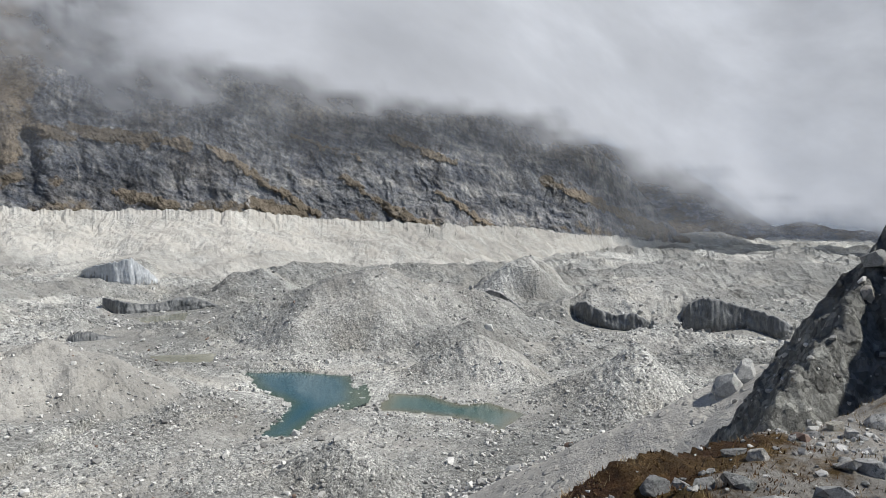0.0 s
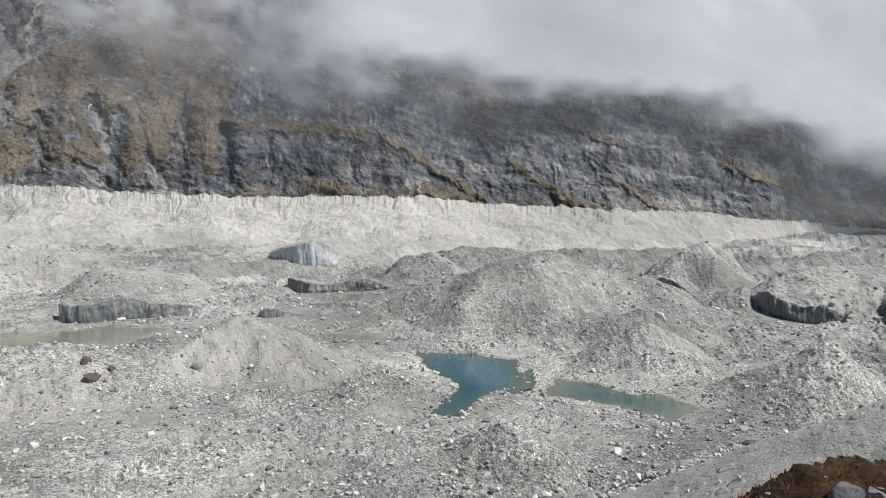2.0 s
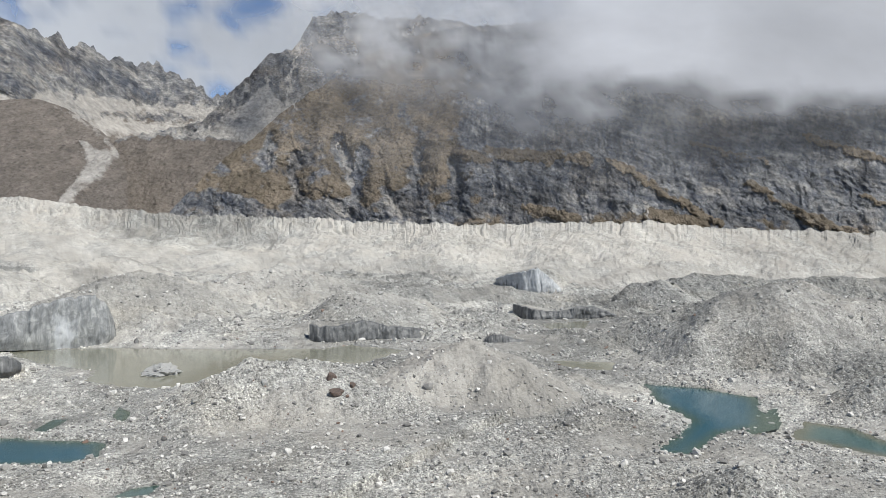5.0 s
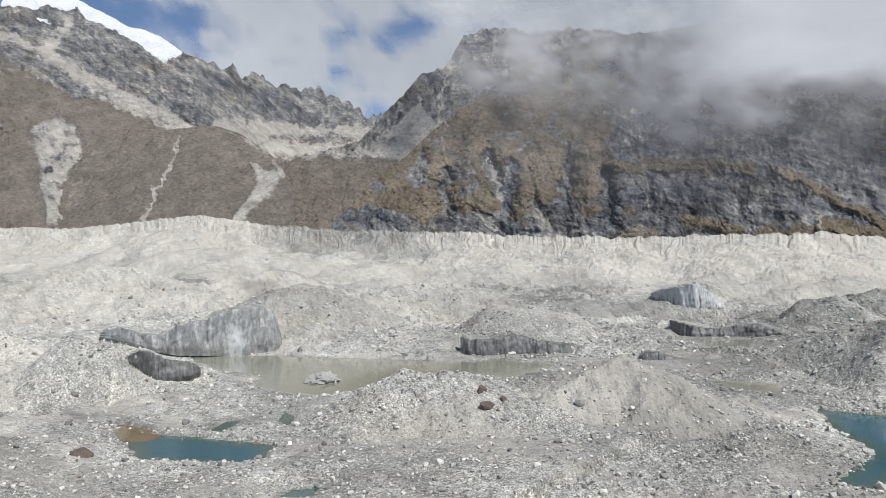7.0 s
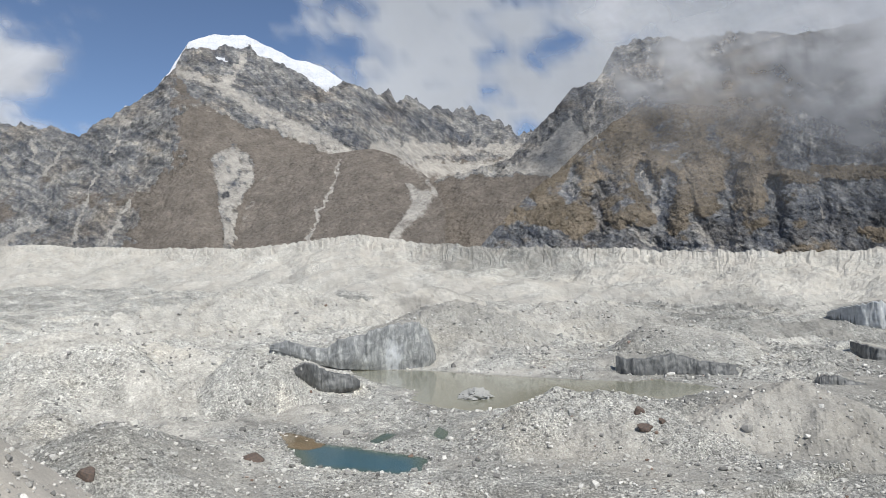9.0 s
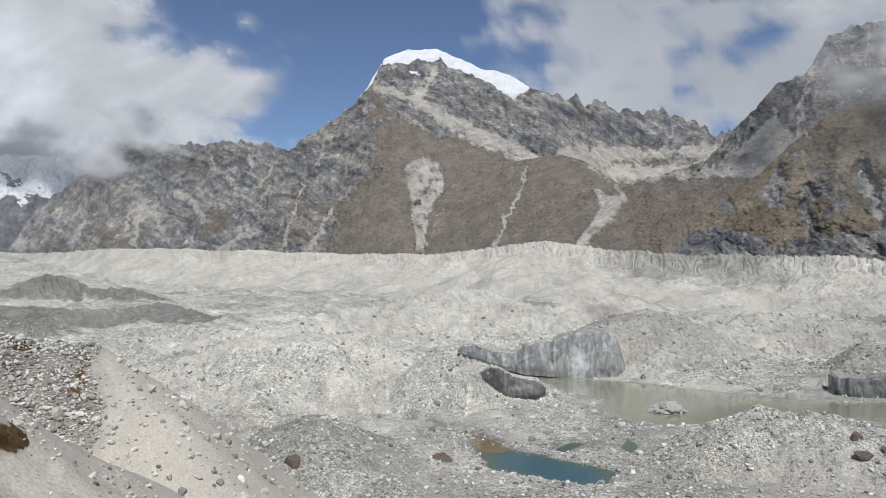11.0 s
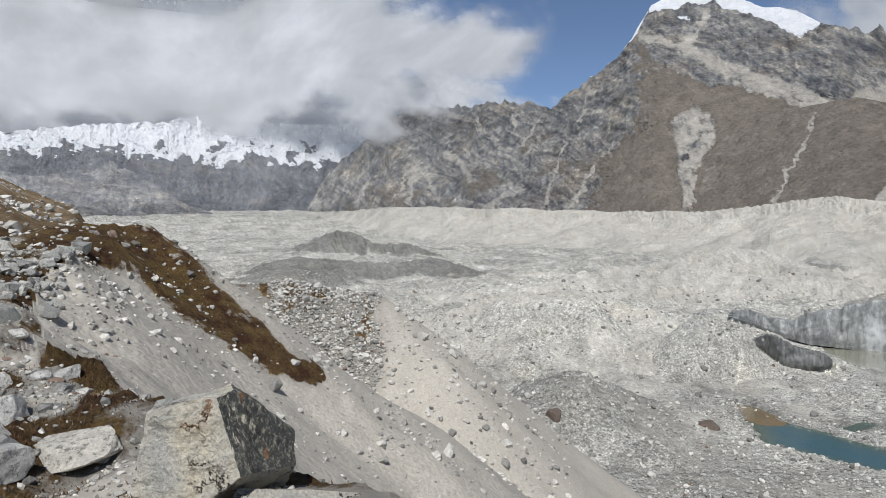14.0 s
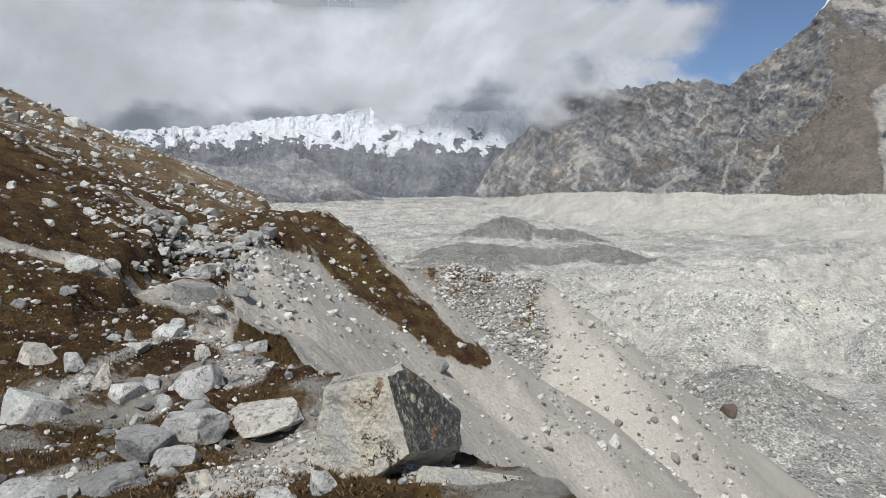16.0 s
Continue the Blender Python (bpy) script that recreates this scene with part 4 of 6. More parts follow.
def make_cliff(bs, ds, zs, zt, deep, wet, label):
    """A fluted ice wall with a body behind it."""
    n, m = 150, 22
    t = np.linspace(0, 1, n)
    k = np.linspace(0, 1, len(bs))
    b, d, z0, z1 = (np.interp(t, k, v) for v in (bs, ds, zs, zt))
    z0 = z0 - 1.5
    w = (z1 - z0)
    end = np.minimum(1, np.minimum(t, 1 - t) * 6)
    z1 = z1 + 0.06 * fbm(t * 22, t * 0, 4, 0.6, 7) * np.abs(w)
    rows = []
    for v in np.linspace(0, 1, m):
        flute = ridged(b * 2.2, np.full(n, v * 0.7), 3, 0.5, 13) * 0.55 + fbm(b * 0.6, np.full(n, v * 0.8), 4, 0.55, 23) * 1.1
        dd = d - 0.8 + 1.6 * max(0.0, 0.25 - v) * 4 - 0.8 * math.sin(v * math.pi) + flute * np.minimum(1.5, d / 400) * np.clip(w.max() / 14, 0.25, 1) + 2.2 * v + 3 * (1 - end)
        rows.append((dd, z0 + (z1 - z0) * v))
    rows.append((d + 6, z1 + 0.15))
    rows.append((d + 12, z0 - 1))
    D, Zc = np.array([r[0] for r in rows]), np.array([r[1] for r in rows])
    Bc = np.broadcast_to(b, D.shape)
    streak = np.zeros_like(D)
    if wet:
        streak = wet[1] * step(wet[2], 0.1, np.abs(Bc - wet[0]) + 0.5 * fbm(Bc * 2.5, Zc / 6, 3, 0.6, 5)) * step(z0.min() + 26, z0.min() + 12, Zc) * 0.9
    if wet and wet[2] > 2:
        streak = np.full_like(D, wet[1]) + 0.12 * fbm(Bc * 3, Zc / 4, 3, 0.6, 6)
    ob = grid_mesh("ice_cliff", -np.sin(np.radians(Bc)) * D, np.cos(np.radians(Bc)) * D, Zc, DARK_ICE if "dark" in label else ICE, (streak,))
    return tagged(ob, label, "ice cliff", "ice cliffs of the glacier")


for one in CLIFFS:
    make_cliff(*one)

# ---- mountains ----
def under(c, bs, es, soft=0.5, fray=0.5):
    """1 below a line over the bearings, 0 above it."""
    return step(soft, -soft, c["e"] + fray * c["fray"] - np.interp(c["b"], bs, es))


def mountain(name, label, mat, span, sky, near, base, slope, dress, seed, rows=190, pitch=0.1, jag=0.0, fold=2.6, bed=0.4, beds=1.0, ribs=1.0):
    """A mountain: span of bearings; sky: bearings and elevations of its ridge; near, base: distance and height of its foot by bearing;
    slope of its face; dress: gives relief (shares of the distance), turf, scree and snow; bed: fall of its strata to the right."""
    b = np.arange(span[0], span[1] + pitch, pitch)
    top = np.interp(b, *sky) + (jag(b) if callable(jag) else jag) * fbm(b / 0.9, b * 0 + 0.37, 5, 0.6, seed + 1)
    r0 = near(b)
    z0 = base(b, r0)
    low = np.degrees(np.arctan2(z0, r0))
    top = np.maximum(top, low + 0.1)
    s = slope(b) if callable(slope) else slope
    k = np.linspace(0, 1, rows)[:, None]
    ee = low + (top - low) * k
    bb = np.broadcast_to(b, ee.shape)
    rr = np.minimum((r0 * s - z0) / np.maximum(s - np.tan(np.radians(ee)), 0.14), 4700)
    c = dict(b=bb, e=ee, k=k + 0 * ee, fray=fbm(bb / 0.9, ee / 0.9, 5, 0.62, seed + 3), fray2=fbm(bb / 0.9 + 40, ee / 0.9, 5, 0.62, seed + 4))
    wb, we = bb + 0.5 * fbm(bb / 3, ee / 3, 3, 0.5, seed + 5), ee + 0.4 * fbm(bb / 3 + 9, ee / 3, 3, 0.5, seed + 6)
    c["rib"] = ridged(wb / fold, we / (2.2 * fold), 6, 0.55, seed + 7)
    across = we - bed * wb
    c["bed"] = ridged(across / 0.75, wb / 5.0, 4, 0.6, seed + 8)
    c["big"] = fbm(bb / 3.2, ee / 2.4, 4, 0.55, seed + 9)
    c["strip"] = fbm(across / 1.1, wb / 4.2, 4, 0.55, seed + 10)
    rock = fbm(wb / 2.2, we / 2.2, 6, 0.6, seed + 11)
    c["rock"] = rock
    c["tone"] = 0.5 + 0.22 * beds * fbm(across / 0.42, wb / 4.0, 5, 0.68, seed + 13) + 0.08 * rock + 0.3 * fbm(wb / 0.3, we / 1.2, 4, 0.66, seed + 14)
    relief, turf, scree, snow, bare = dress(c)
    rr = rr * (1 - relief - bare * (0.0055 * ribs * c["rib"] + 0.0045 * rock + 0.0008 * beds * c["bed"] + 0.0011 * ridged((wb - 0.3 * we) / 0.42, we / 0.6, 3, 0.6, seed + 15)))
    zz = rr * np.tan(np.radians(ee))
    out = np.linspace(0, 1, 14)[1:, None]
    rb = np.minimum(rr[-1] * (1 + 0.3 * out), 4930)
    rr, zz, bb = np.concatenate([rr, rb]), np.concatenate([zz, zz[-1] - out * (zz[-1] - z0) * 0.8]), np.concatenate([bb, np.broadcast_to(b, rb.shape)])
    cover = [np.concatenate([v + 0 * ee, np.repeat((v + 0 * ee)[-1:], 13, 0)]) for v in (turf, scree, snow, c["tone"])]
    ob = grid_mesh(name, -np.sin(np.radians(bb)) * rr, np.cos(np.radians(bb)) * rr, zz, mat, cover, smooth=False)
    return tagged(ob, label, "mountain", kind="structure")


def behind_moraine(b):
    return moraine_crest(b)[0] + 45


def moraine_base(b, r):
    return moraine_crest(b)[1] - 26


DARK_ROCK = mountain_material("dark_banded_rock", (0.125, 0.135, 0.153), (0.265, 0.276, 0.293), (0.5, 0.497, 0.484), (0.15, 0.124, 0.089), (0.31, 0.258, 0.193), (38, 24, 0))
GREY_ROCK = mountain_material("grey_mountain_rock", (0.15, 0.16, 0.176), (0.285, 0.29, 0.294), (0.48, 0.47, 0.445), (0.16, 0.14, 0.119), (0.245, 0.216, 0.184), (25, -30, 20))
# bluer than the nearer rock: the haze of distance is put into its colour
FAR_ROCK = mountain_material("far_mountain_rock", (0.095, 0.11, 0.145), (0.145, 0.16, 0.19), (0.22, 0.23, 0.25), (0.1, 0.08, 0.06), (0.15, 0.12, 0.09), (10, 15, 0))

CLIFF_RIBS = [[(41.3, 9.4), (42.9, 6.2), (45.3, 3.0)], [(38.5, 10.3), (39.6, 6.3), (39.3, 2.1)], [(36.9, 7.9), (35.4, 5.0), (35.3, 2.1)], [(33.6, 9.6), (33.9, 5.5), (33.9, 2.0)], [(30.7, 7.6), (30.3, 4.6), (31.0, 1.6)], [(28.3, 7.0), (27.4, 4.5), (28.2, 1.6)]]
CLIFF_GULLIES = [[(43.1, 7.6), (43.5, 5.8)], [(38.2, 7.4), (37.5, 5.4), (37.0, 3.6)], [(34.8, 3.8), (33.2, 1.6)], [(39.0, 3.2), (37.5, 1.6)], [(32.0, 6.6), (32.6, 3.2), (32.1, 1.2)], [(41.3, 6.2), (41.6, 3.0)], [(36.3, 6.6), (36.7, 3.0)], [(29.2, 6.0), (28.9, 2.0)]]
CLIFF_LEDGES = [([(17.5, 5.6), (16.0, 4.8), (12.7, 2.5), (9.7, 0.8)], 0.32), ([(7.6, 3.5), (4.1, 1.2), (1.0, -0.3)], 0.34), ([(0.6, 2.6), (-2.7, 0.5), (-4.1, -0.6)], 0.2), ([(28.6, 6.4), (24, 6.2), (19.1, 5.8)], 0.5),
                ([(-8.0, 3.4), (-12.0, 1.5), (-16.5, -0.6)], 0.4), ([(11.5, 6.6), (6.5, 4.9)], 0.2), ([(23.5, 2.2), (20.0, 1.2)], 0.4), ([(14.5, 1.6), (11.0, 0.6)], 0.5), ([(4.0, 6.6), (-1.0, 4.6)], 0.2)]


def dress_cliffs(c):
    left = step(24, 31, c["b"] + 1.6 * c["fray"])
    rib = np.maximum.reduce([band(c, p, 0.7, 1.1, 0.9) for p in CLIFF_RIBS])
    gully = np.maximum.reduce([band(c, p, 0.4, 0.55, 0.9) for p in CLIFF_GULLIES])
    ledge = np.maximum.reduce([band(c, p, w) for p, w in CLIFF_LEDGES])
    foot = step(1.4, 0.2, (c["e"] - np.interp(c["b"], FAR_B, FAR_E)) + 0.9 * c["strip"] + 0.5 * c["fray"])
    crags = step(2.4, 1.0, (c["e"] - np.interp(c["b"], FAR_B, FAR_E)) + 1.1 * c["big"]) * left
    turf = -0.02 + left * (0.56 + 0.3 * c["big"] + 0.12 * c["rib"]) * (1 - 0.75 * crags) - 0.4 * gully * left + 0.75 * ledge * (1 - left) + 0.5 * foot * (1 - 0.6 * left) + 0.34 * c["strip"] * (1 - left)
    scree = np.maximum.reduce([band(c, [(43.1, 7.4), (43.4, 5.8)], 0.09, 0.14), band(c, [(38.0, 7.1), (37.5, 5.4), (37.2, 4.0)], 0.1, 0.34), band(c, [(34.6, 3.4), (33.4, 1.7)], 0.1, 0.2),
                               band(c, [(38.9, 3.0), (37.7, 1.6)], 0.1, 0.16), band(c, [(26.6, 4.6), (26.1, 3.2)], 0.1, 0.16), band(c, [(15.0, 2.4), (14.4, 1.0)], 0.06, 0.16), band(c, [(40.6, 14), (41.2, 11), (41.3, 9.8)], 0.14)])
    scree = 0.62 * scree + 0.3 * step(0.25, 0.7, c["strip"] + 0.3 * c["rock"]) * (1 - left) * step(5.5, 3.0, c["e"])
    return 0.016 * rib - 0.012 * gully + 0.005 * ledge, turf, scree, 0.0, 0.95 - 0.25 * left * (1 - crags)


mountain("mountain_cliffs", "dark banded rock face with brown grassy ledges, its top in cloud", DARK_ROCK, (-18.5, 51),
         ([-18.5, -17.3, -15.6, -14, -8, 0, 10, 20, 27, 29.5, 33, 36, 38, 40, 42.1, 43.8, 46.5, 48.3, 50.5, 51],
          [-1.2, -0.4, 1.5, 3.6, 9, 12, 15, 16, 15.8, 15.6, 15, 13.8, 12.2, 11.0, 9.7, 8.1, 6.0, 4.4, 2.0, 1.2]),
         behind_moraine, moraine_base, lambda b: 1.15 - 0.3 * step(24, 32, b), dress_cliffs, 303, 190, 0.11, 0.12, 1.9, 0.42, 1.5, 0.9)


def dress_flank(c):
    apron = under(c, [38, 41.5, 42.3, 43.3, 46, 48.2, 50, 58], [7, 9.4, 10.3, 11.9, 9.3, 8.1, 7.9, 7.0], 0.3, 0.35) * step(40.2, 41.6, c["b"])
    chute = band(c, [(40.9, 14.6), (41.7, 11.8), (41.7, 10.1)], 0.14, 0.22)
    block = np.maximum.reduce([band(c, [(50.2, 8.3), (47.8, 8.2), (45.6, 8.6)], 0.3), band(c, [(47.0, 9.3), (48.5, 8.6)], 0.2)])
    scree = 0.66 * apron - 0.25 * block + 0.62 * chute + 0.35 * band(c, [(43.6, 12.4), (42.6, 11.0)], 0.08) + 0.3 * band(c, [(40.2, 12.2), (41.0, 10.6)], 0.08)
    turf = 0.85 * under(c, [40, 44, 47, 50, 53.5, 58], [6, 7.0, 7.4, 7.5, 7.2, 5.5], 0.35, 0.3) + 0.35 * step(0.3, 0.8, c["big"]) * step(41, 38, c["b"])
    return 0.004 * apron, turf, scree - turf, 0.0, 1.1 - 0.85 * apron


mountain("mountain_flank", "dark crag above a pale scree apron, partly in mist", GREY_ROCK, (26, 58),
         ([26, 26.8, 27.9, 29.5, 31.6, 33.8, 36, 38.5, 39.9, 41.4, 43.2, 44.6, 45.6, 46.8, 48, 50, 53, 58], [14.6, 15.3, 15.9, 16.2, 16.5, 16.3, 16.6, 16.9, 16.3, 13.9, 13.5, 12.0, 11.2, 9.9, 8.8, 8.0, 7.4, 5.5]),
         lambda b: behind_moraine(b) * 1.22, lambda b, r: r * 0.012, 0.8, dress_flank, 453, 150, 0.11, 0.22, 1.8, 0.8, 1.0, 1.0)


def dress_hill(c):
    streak = band(c, [(61.2, 8.8), (61.7, 6.8), (62.9, 4.9), (63.8, 2.4)], 0.12, 0.17)
    fan = np.maximum(band(c, [(56.2, 7.0), (54.9, 5.7)], 0.12, 0.9), band(c, [(54.8, 5.6), (56.0, 4.2), (57.6, 2.2)], 0.75, 0.4))
    rim = band(c, [(57.4, 9.2), (54.9, 7.6), (53.8, 6.3)], 0.12, 0.3)
    bank = band(c, [(67.0, 7.4), (68.2, 5.0), (69.0, 2.6)], 0.3, 0.2)
    scree = 0.6 * streak + 0.62 * fan + 0.42 * rim + 0.3 * bank
    return 0.004 * fan - 0.003 * streak + 0.003 * c["big"], 1.0 - 0.12 * c["rock"], scree, 0.0, 0.22


mountain("mountain_brown_hill", "smooth brown grassy hill with pale scree fans", GREY_ROCK, (53.2, 69.4),
         ([53.2, 53.7, 54.2, 54.8, 56.9, 58.7, 60.8, 63.0, 65.5, 67.0, 67.9, 68.5, 69.0, 69.4], [5.0, 6.2, 7.1, 7.7, 9.1, 9.65, 9.4, 9.1, 8.6, 7.7, 6.4, 4.7, 2.5, 1.6]),
         behind_moraine, moraine_base, lambda b: 0.55, dress_hill, 523, 130, 0.1, 0.03)


def dress_peak(c):
    b, e = c["b"], c["e"]
    grey = step(-0.8, 0.8, b + 0.9 * c["fray"] - np.interp(e, [2.4, 5.9, 8.8, 9.4, 12, 14.9], [76.6, 75.4, 73.0, 72.9, 73.4, 73.6]))
    lower = under(c, [56, 61.3, 63, 68, 70, 72, 73.2], [8.5, 9.6, 10.1, 11.3, 12.2, 13.3, 14.9], 0.25, 0.3) * (1 - grey)
    valley = under(c, [44, 47, 50.4, 53.5, 56, 60], [7.2, 7.4, 7.4, 7.3, 7.6, 8.6], 0.3, 0.4) * step(60, 57, b)
    pale = band(c, [(73.0, 15.0), (69.6, 13.8), (67.6, 12.6), (64.7, 11.1), (61.0, 9.5)], 0.3, 0.75)
    pale = np.maximum(pale, band(c, [(68.3, 16.3), (68.9, 14.9), (69.8, 14.0)], 0.2, 0.3))
    bowl = under(c, [44, 48, 50.8, 54.3, 57.4, 59.5, 61], [9.6, 9.9, 9.8, 10.1, 10.6, 10.2, 9.4], 0.3, 0.5) * step(61, 59, b)
    funnel = step(1.35, 0.6, np.abs(b - np.interp(e, [2.4, 5.1, 7.6, 9.8], [69.5, 69.5, 69.1, 69.4]) + 0.25 * c["fray"]) / np.interp(e, [2.4, 5.1, 7.6, 9.0, 10.4], [0.4, 0.65, 1.45, 1.5, 0.3])) * step(10.4, 9.0, e + 0.8 * c["fray"])
    face = step(1.0, 0.0, np.abs(b - 71.8) / 4 + np.abs(e - 5) / 8) * (1 - funnel)
    fans = [band(c, [(89.9, 5.6), (90.3, 4.2), (90.4, 2.4)], 0.5, 0.12), band(c, [(89.3, 5.5), (88.3, 3.2)], 0.3, 0.12), band(c, [(90.6, 5.2), (91.6, 3.0)], 0.2, 0.12), band(c, [(87.4, 6.7), (85.7, 5.0)], 0.3, 0.3),
            band(c, [(81.6, 4.2), (83.1, 3.4), (84.6, 2.4)], 0.1, 0.4), band(c, [(85.4, 9.3), (84.9, 8.0), (83.4, 7.8)], 0.12), band(c, [(82.2, 9.6), (82.6, 8.4)], 0.16), band(c, [(78.4, 7.5), (79.6, 4.4), (80.0, 2.6)], 0.12, 0.2),
            band(c, [(93.6, 4.6), (94.6, 3.0)], 0.12, 0.2), band(c, [(75.0, 7.4), (76.8, 4.8), (78.0, 2.6)], 0.1, 0.22), band(c, [(76.6, 11.4), (77.4, 9.0)], 0.1), band(c, [(80.4, 9.4), (81.6, 7.4)], 0.1, 0.2)]
    scree = 0.62 * pale + 0.62 * bowl * (1 - valley) + 0.8 * funnel * (0.8 + 0.7 * c["fray"]) + 0.16 * face * lower + 0.6 * np.maximum.reduce(fans) * grey + 0.26 * step(0.1, 0.7, c["strip"]) * (1 - grey) * (1 - lower)
    scree = scree - 0.5 * band(c, [(54.6, 8.8), (50.6, 8.9), (48.6, 8.7)], 0.22)
    turf = 0.95 * lower * (1 - 0.3 * step(10, 12.6, e)) + valley + grey * (0.3 + 0.34 * c["big"]) * step(9.5, 5.5, e) + 0.3 * step(0.1, 0.6, -c["strip"]) * (1 - grey) - 0.75 * funnel
    edge = np.interp(b, [60.6, 61.0, 61.8, 62.9, 64.6, 66.7, 67.9, 69.6, 70.8, 72.4, 73.6, 76.6], [15.4, 14.6, 13.9, 14.3, 15.5, 16.2, 16.9, 16.8, 16.5, 16.6, 14.7, 12.2])
    snow = 1.2 * step(-0.12, 0.18, e - edge + 0.22 * c["fray"]) * step(60.4, 61.2, b) * step(77, 76.4, b) + 0.9 * band(c, [(70.2, 16.0), (69.5, 15.9)], 0.1)
    spine = band(c, [(73.6, 14.9), (73.3, 12.0), (73.0, 9.4)], 0.8, 1.2, 0.9)
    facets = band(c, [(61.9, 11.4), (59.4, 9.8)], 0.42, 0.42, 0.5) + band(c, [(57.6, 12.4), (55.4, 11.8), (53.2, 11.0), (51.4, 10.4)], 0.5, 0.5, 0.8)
    # shade on the facets is painted by lowering the rock tone there
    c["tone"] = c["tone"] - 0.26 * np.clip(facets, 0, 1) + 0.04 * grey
    bare = 0.35 + 0.4 * grey + 0.5 * (1 - grey) * (1 - lower) - 0.3 * bowl
    bare = bare * (1 - 0.8 * np.clip(snow, 0, 1)) * (1 - 0.6 * valley)
    return 0.02 * spine + 0.005 * facets + 0.006 * c["big"] * grey, turf, scree - 0.8 * snow - 0.4 * np.clip(facets, 0, 1), snow, bare


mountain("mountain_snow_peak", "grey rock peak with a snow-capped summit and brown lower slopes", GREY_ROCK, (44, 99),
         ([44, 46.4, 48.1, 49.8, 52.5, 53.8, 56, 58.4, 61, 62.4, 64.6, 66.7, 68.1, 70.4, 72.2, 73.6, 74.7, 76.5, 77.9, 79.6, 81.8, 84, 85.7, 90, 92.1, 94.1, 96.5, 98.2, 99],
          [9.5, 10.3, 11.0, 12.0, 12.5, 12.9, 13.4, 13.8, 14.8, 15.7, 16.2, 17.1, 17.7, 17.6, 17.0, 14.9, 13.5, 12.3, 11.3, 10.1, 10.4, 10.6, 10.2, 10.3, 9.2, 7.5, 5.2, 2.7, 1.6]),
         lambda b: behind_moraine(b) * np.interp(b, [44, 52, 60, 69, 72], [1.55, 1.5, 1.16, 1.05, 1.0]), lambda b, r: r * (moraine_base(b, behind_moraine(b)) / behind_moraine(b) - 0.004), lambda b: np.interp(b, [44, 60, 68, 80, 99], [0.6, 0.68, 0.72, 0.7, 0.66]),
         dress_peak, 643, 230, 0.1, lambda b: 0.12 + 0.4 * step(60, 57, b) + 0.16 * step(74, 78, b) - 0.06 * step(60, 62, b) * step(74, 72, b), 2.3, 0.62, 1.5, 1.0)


def dress_range(c):
    ice = np.interp(c["b"], [92, 96.1, 97.7, 99.2, 100.7, 102.5, 104.3, 107.1, 108.7, 112, 116, 122], [6.0, 6.0, 5.7, 6.3, 6.0, 6.8, 5.3, 6.2, 5.6, 6.6, 6.2, 5.8])
    snow = 1.1 * step(-0.35, 0.35, c["e"] - ice + 0.9 * c["fray"] + 0.04 * c["rib"])
    rocks = step(0.3, 0.7, c["rock"] + 0.5 * c["fray"]) * step(9.6, 7.0, c["e"])
    return 0.012 * step(0.5, -0.5, c["e"] - ice), 0.0, 0.18 * step(0.2, 0.8, -c["rib"]), snow - 0.8 * rocks, 1.0 + 0 * c["e"]


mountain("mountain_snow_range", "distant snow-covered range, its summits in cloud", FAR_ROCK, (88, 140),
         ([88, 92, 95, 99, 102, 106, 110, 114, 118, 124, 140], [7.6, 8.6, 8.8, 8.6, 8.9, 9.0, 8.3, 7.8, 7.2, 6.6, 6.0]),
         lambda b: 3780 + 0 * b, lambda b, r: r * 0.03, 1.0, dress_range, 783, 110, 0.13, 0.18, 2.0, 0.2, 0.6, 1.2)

mountain("mountain_foothills", "hazy blue-grey pyramid hills before the snow range", DARK_ROCK, (103, 130),
         ([103, 106.9, 108.5, 110, 111.5, 112.6, 113.5, 115, 117, 119, 122, 130], [1.4, 2.5, 3.5, 4.5, 5.3, 5.9, 5.2, 4.6, 4.2, 4.6, 5.0, 5.0]),
         lambda b: 3400 + 0 * b, lambda b, r: r * 0.024 - 60, 0.6, lambda c: (0.0, 0.15, 0.2 * step(0.2, 0.8, -c["rib"]), 0.0, 0.7), 893, 60, 0.15, 0.1)

mountain("mountain_down_valley", "dark blue hills down the valley under cloud", DARK_ROCK, (-60, -9),
         ([-60, -34, -31, -28, -26, -24, -20, -16, -12, -9], [1, -0.2, -0.6, -0.4, 0.1, -0.2, 2.5, 5, 6, 6]),
         lambda b: 3700 + 0 * b, lambda b, r: -95 + 0 * b, 0.5, lambda c: (0.0, 0.55 + 0.3 * c["big"], 0.0, 0.0, 0.9), 903, 70, 0.25, 0.1)


# ---- clouds ----
def eased(b, xs, ys, half=9.0):
    """Values between given ones, with no kinks."""
    return sum(np.interp(b + k, xs, ys) for k in np.linspace(-half, half, 13)) / 13


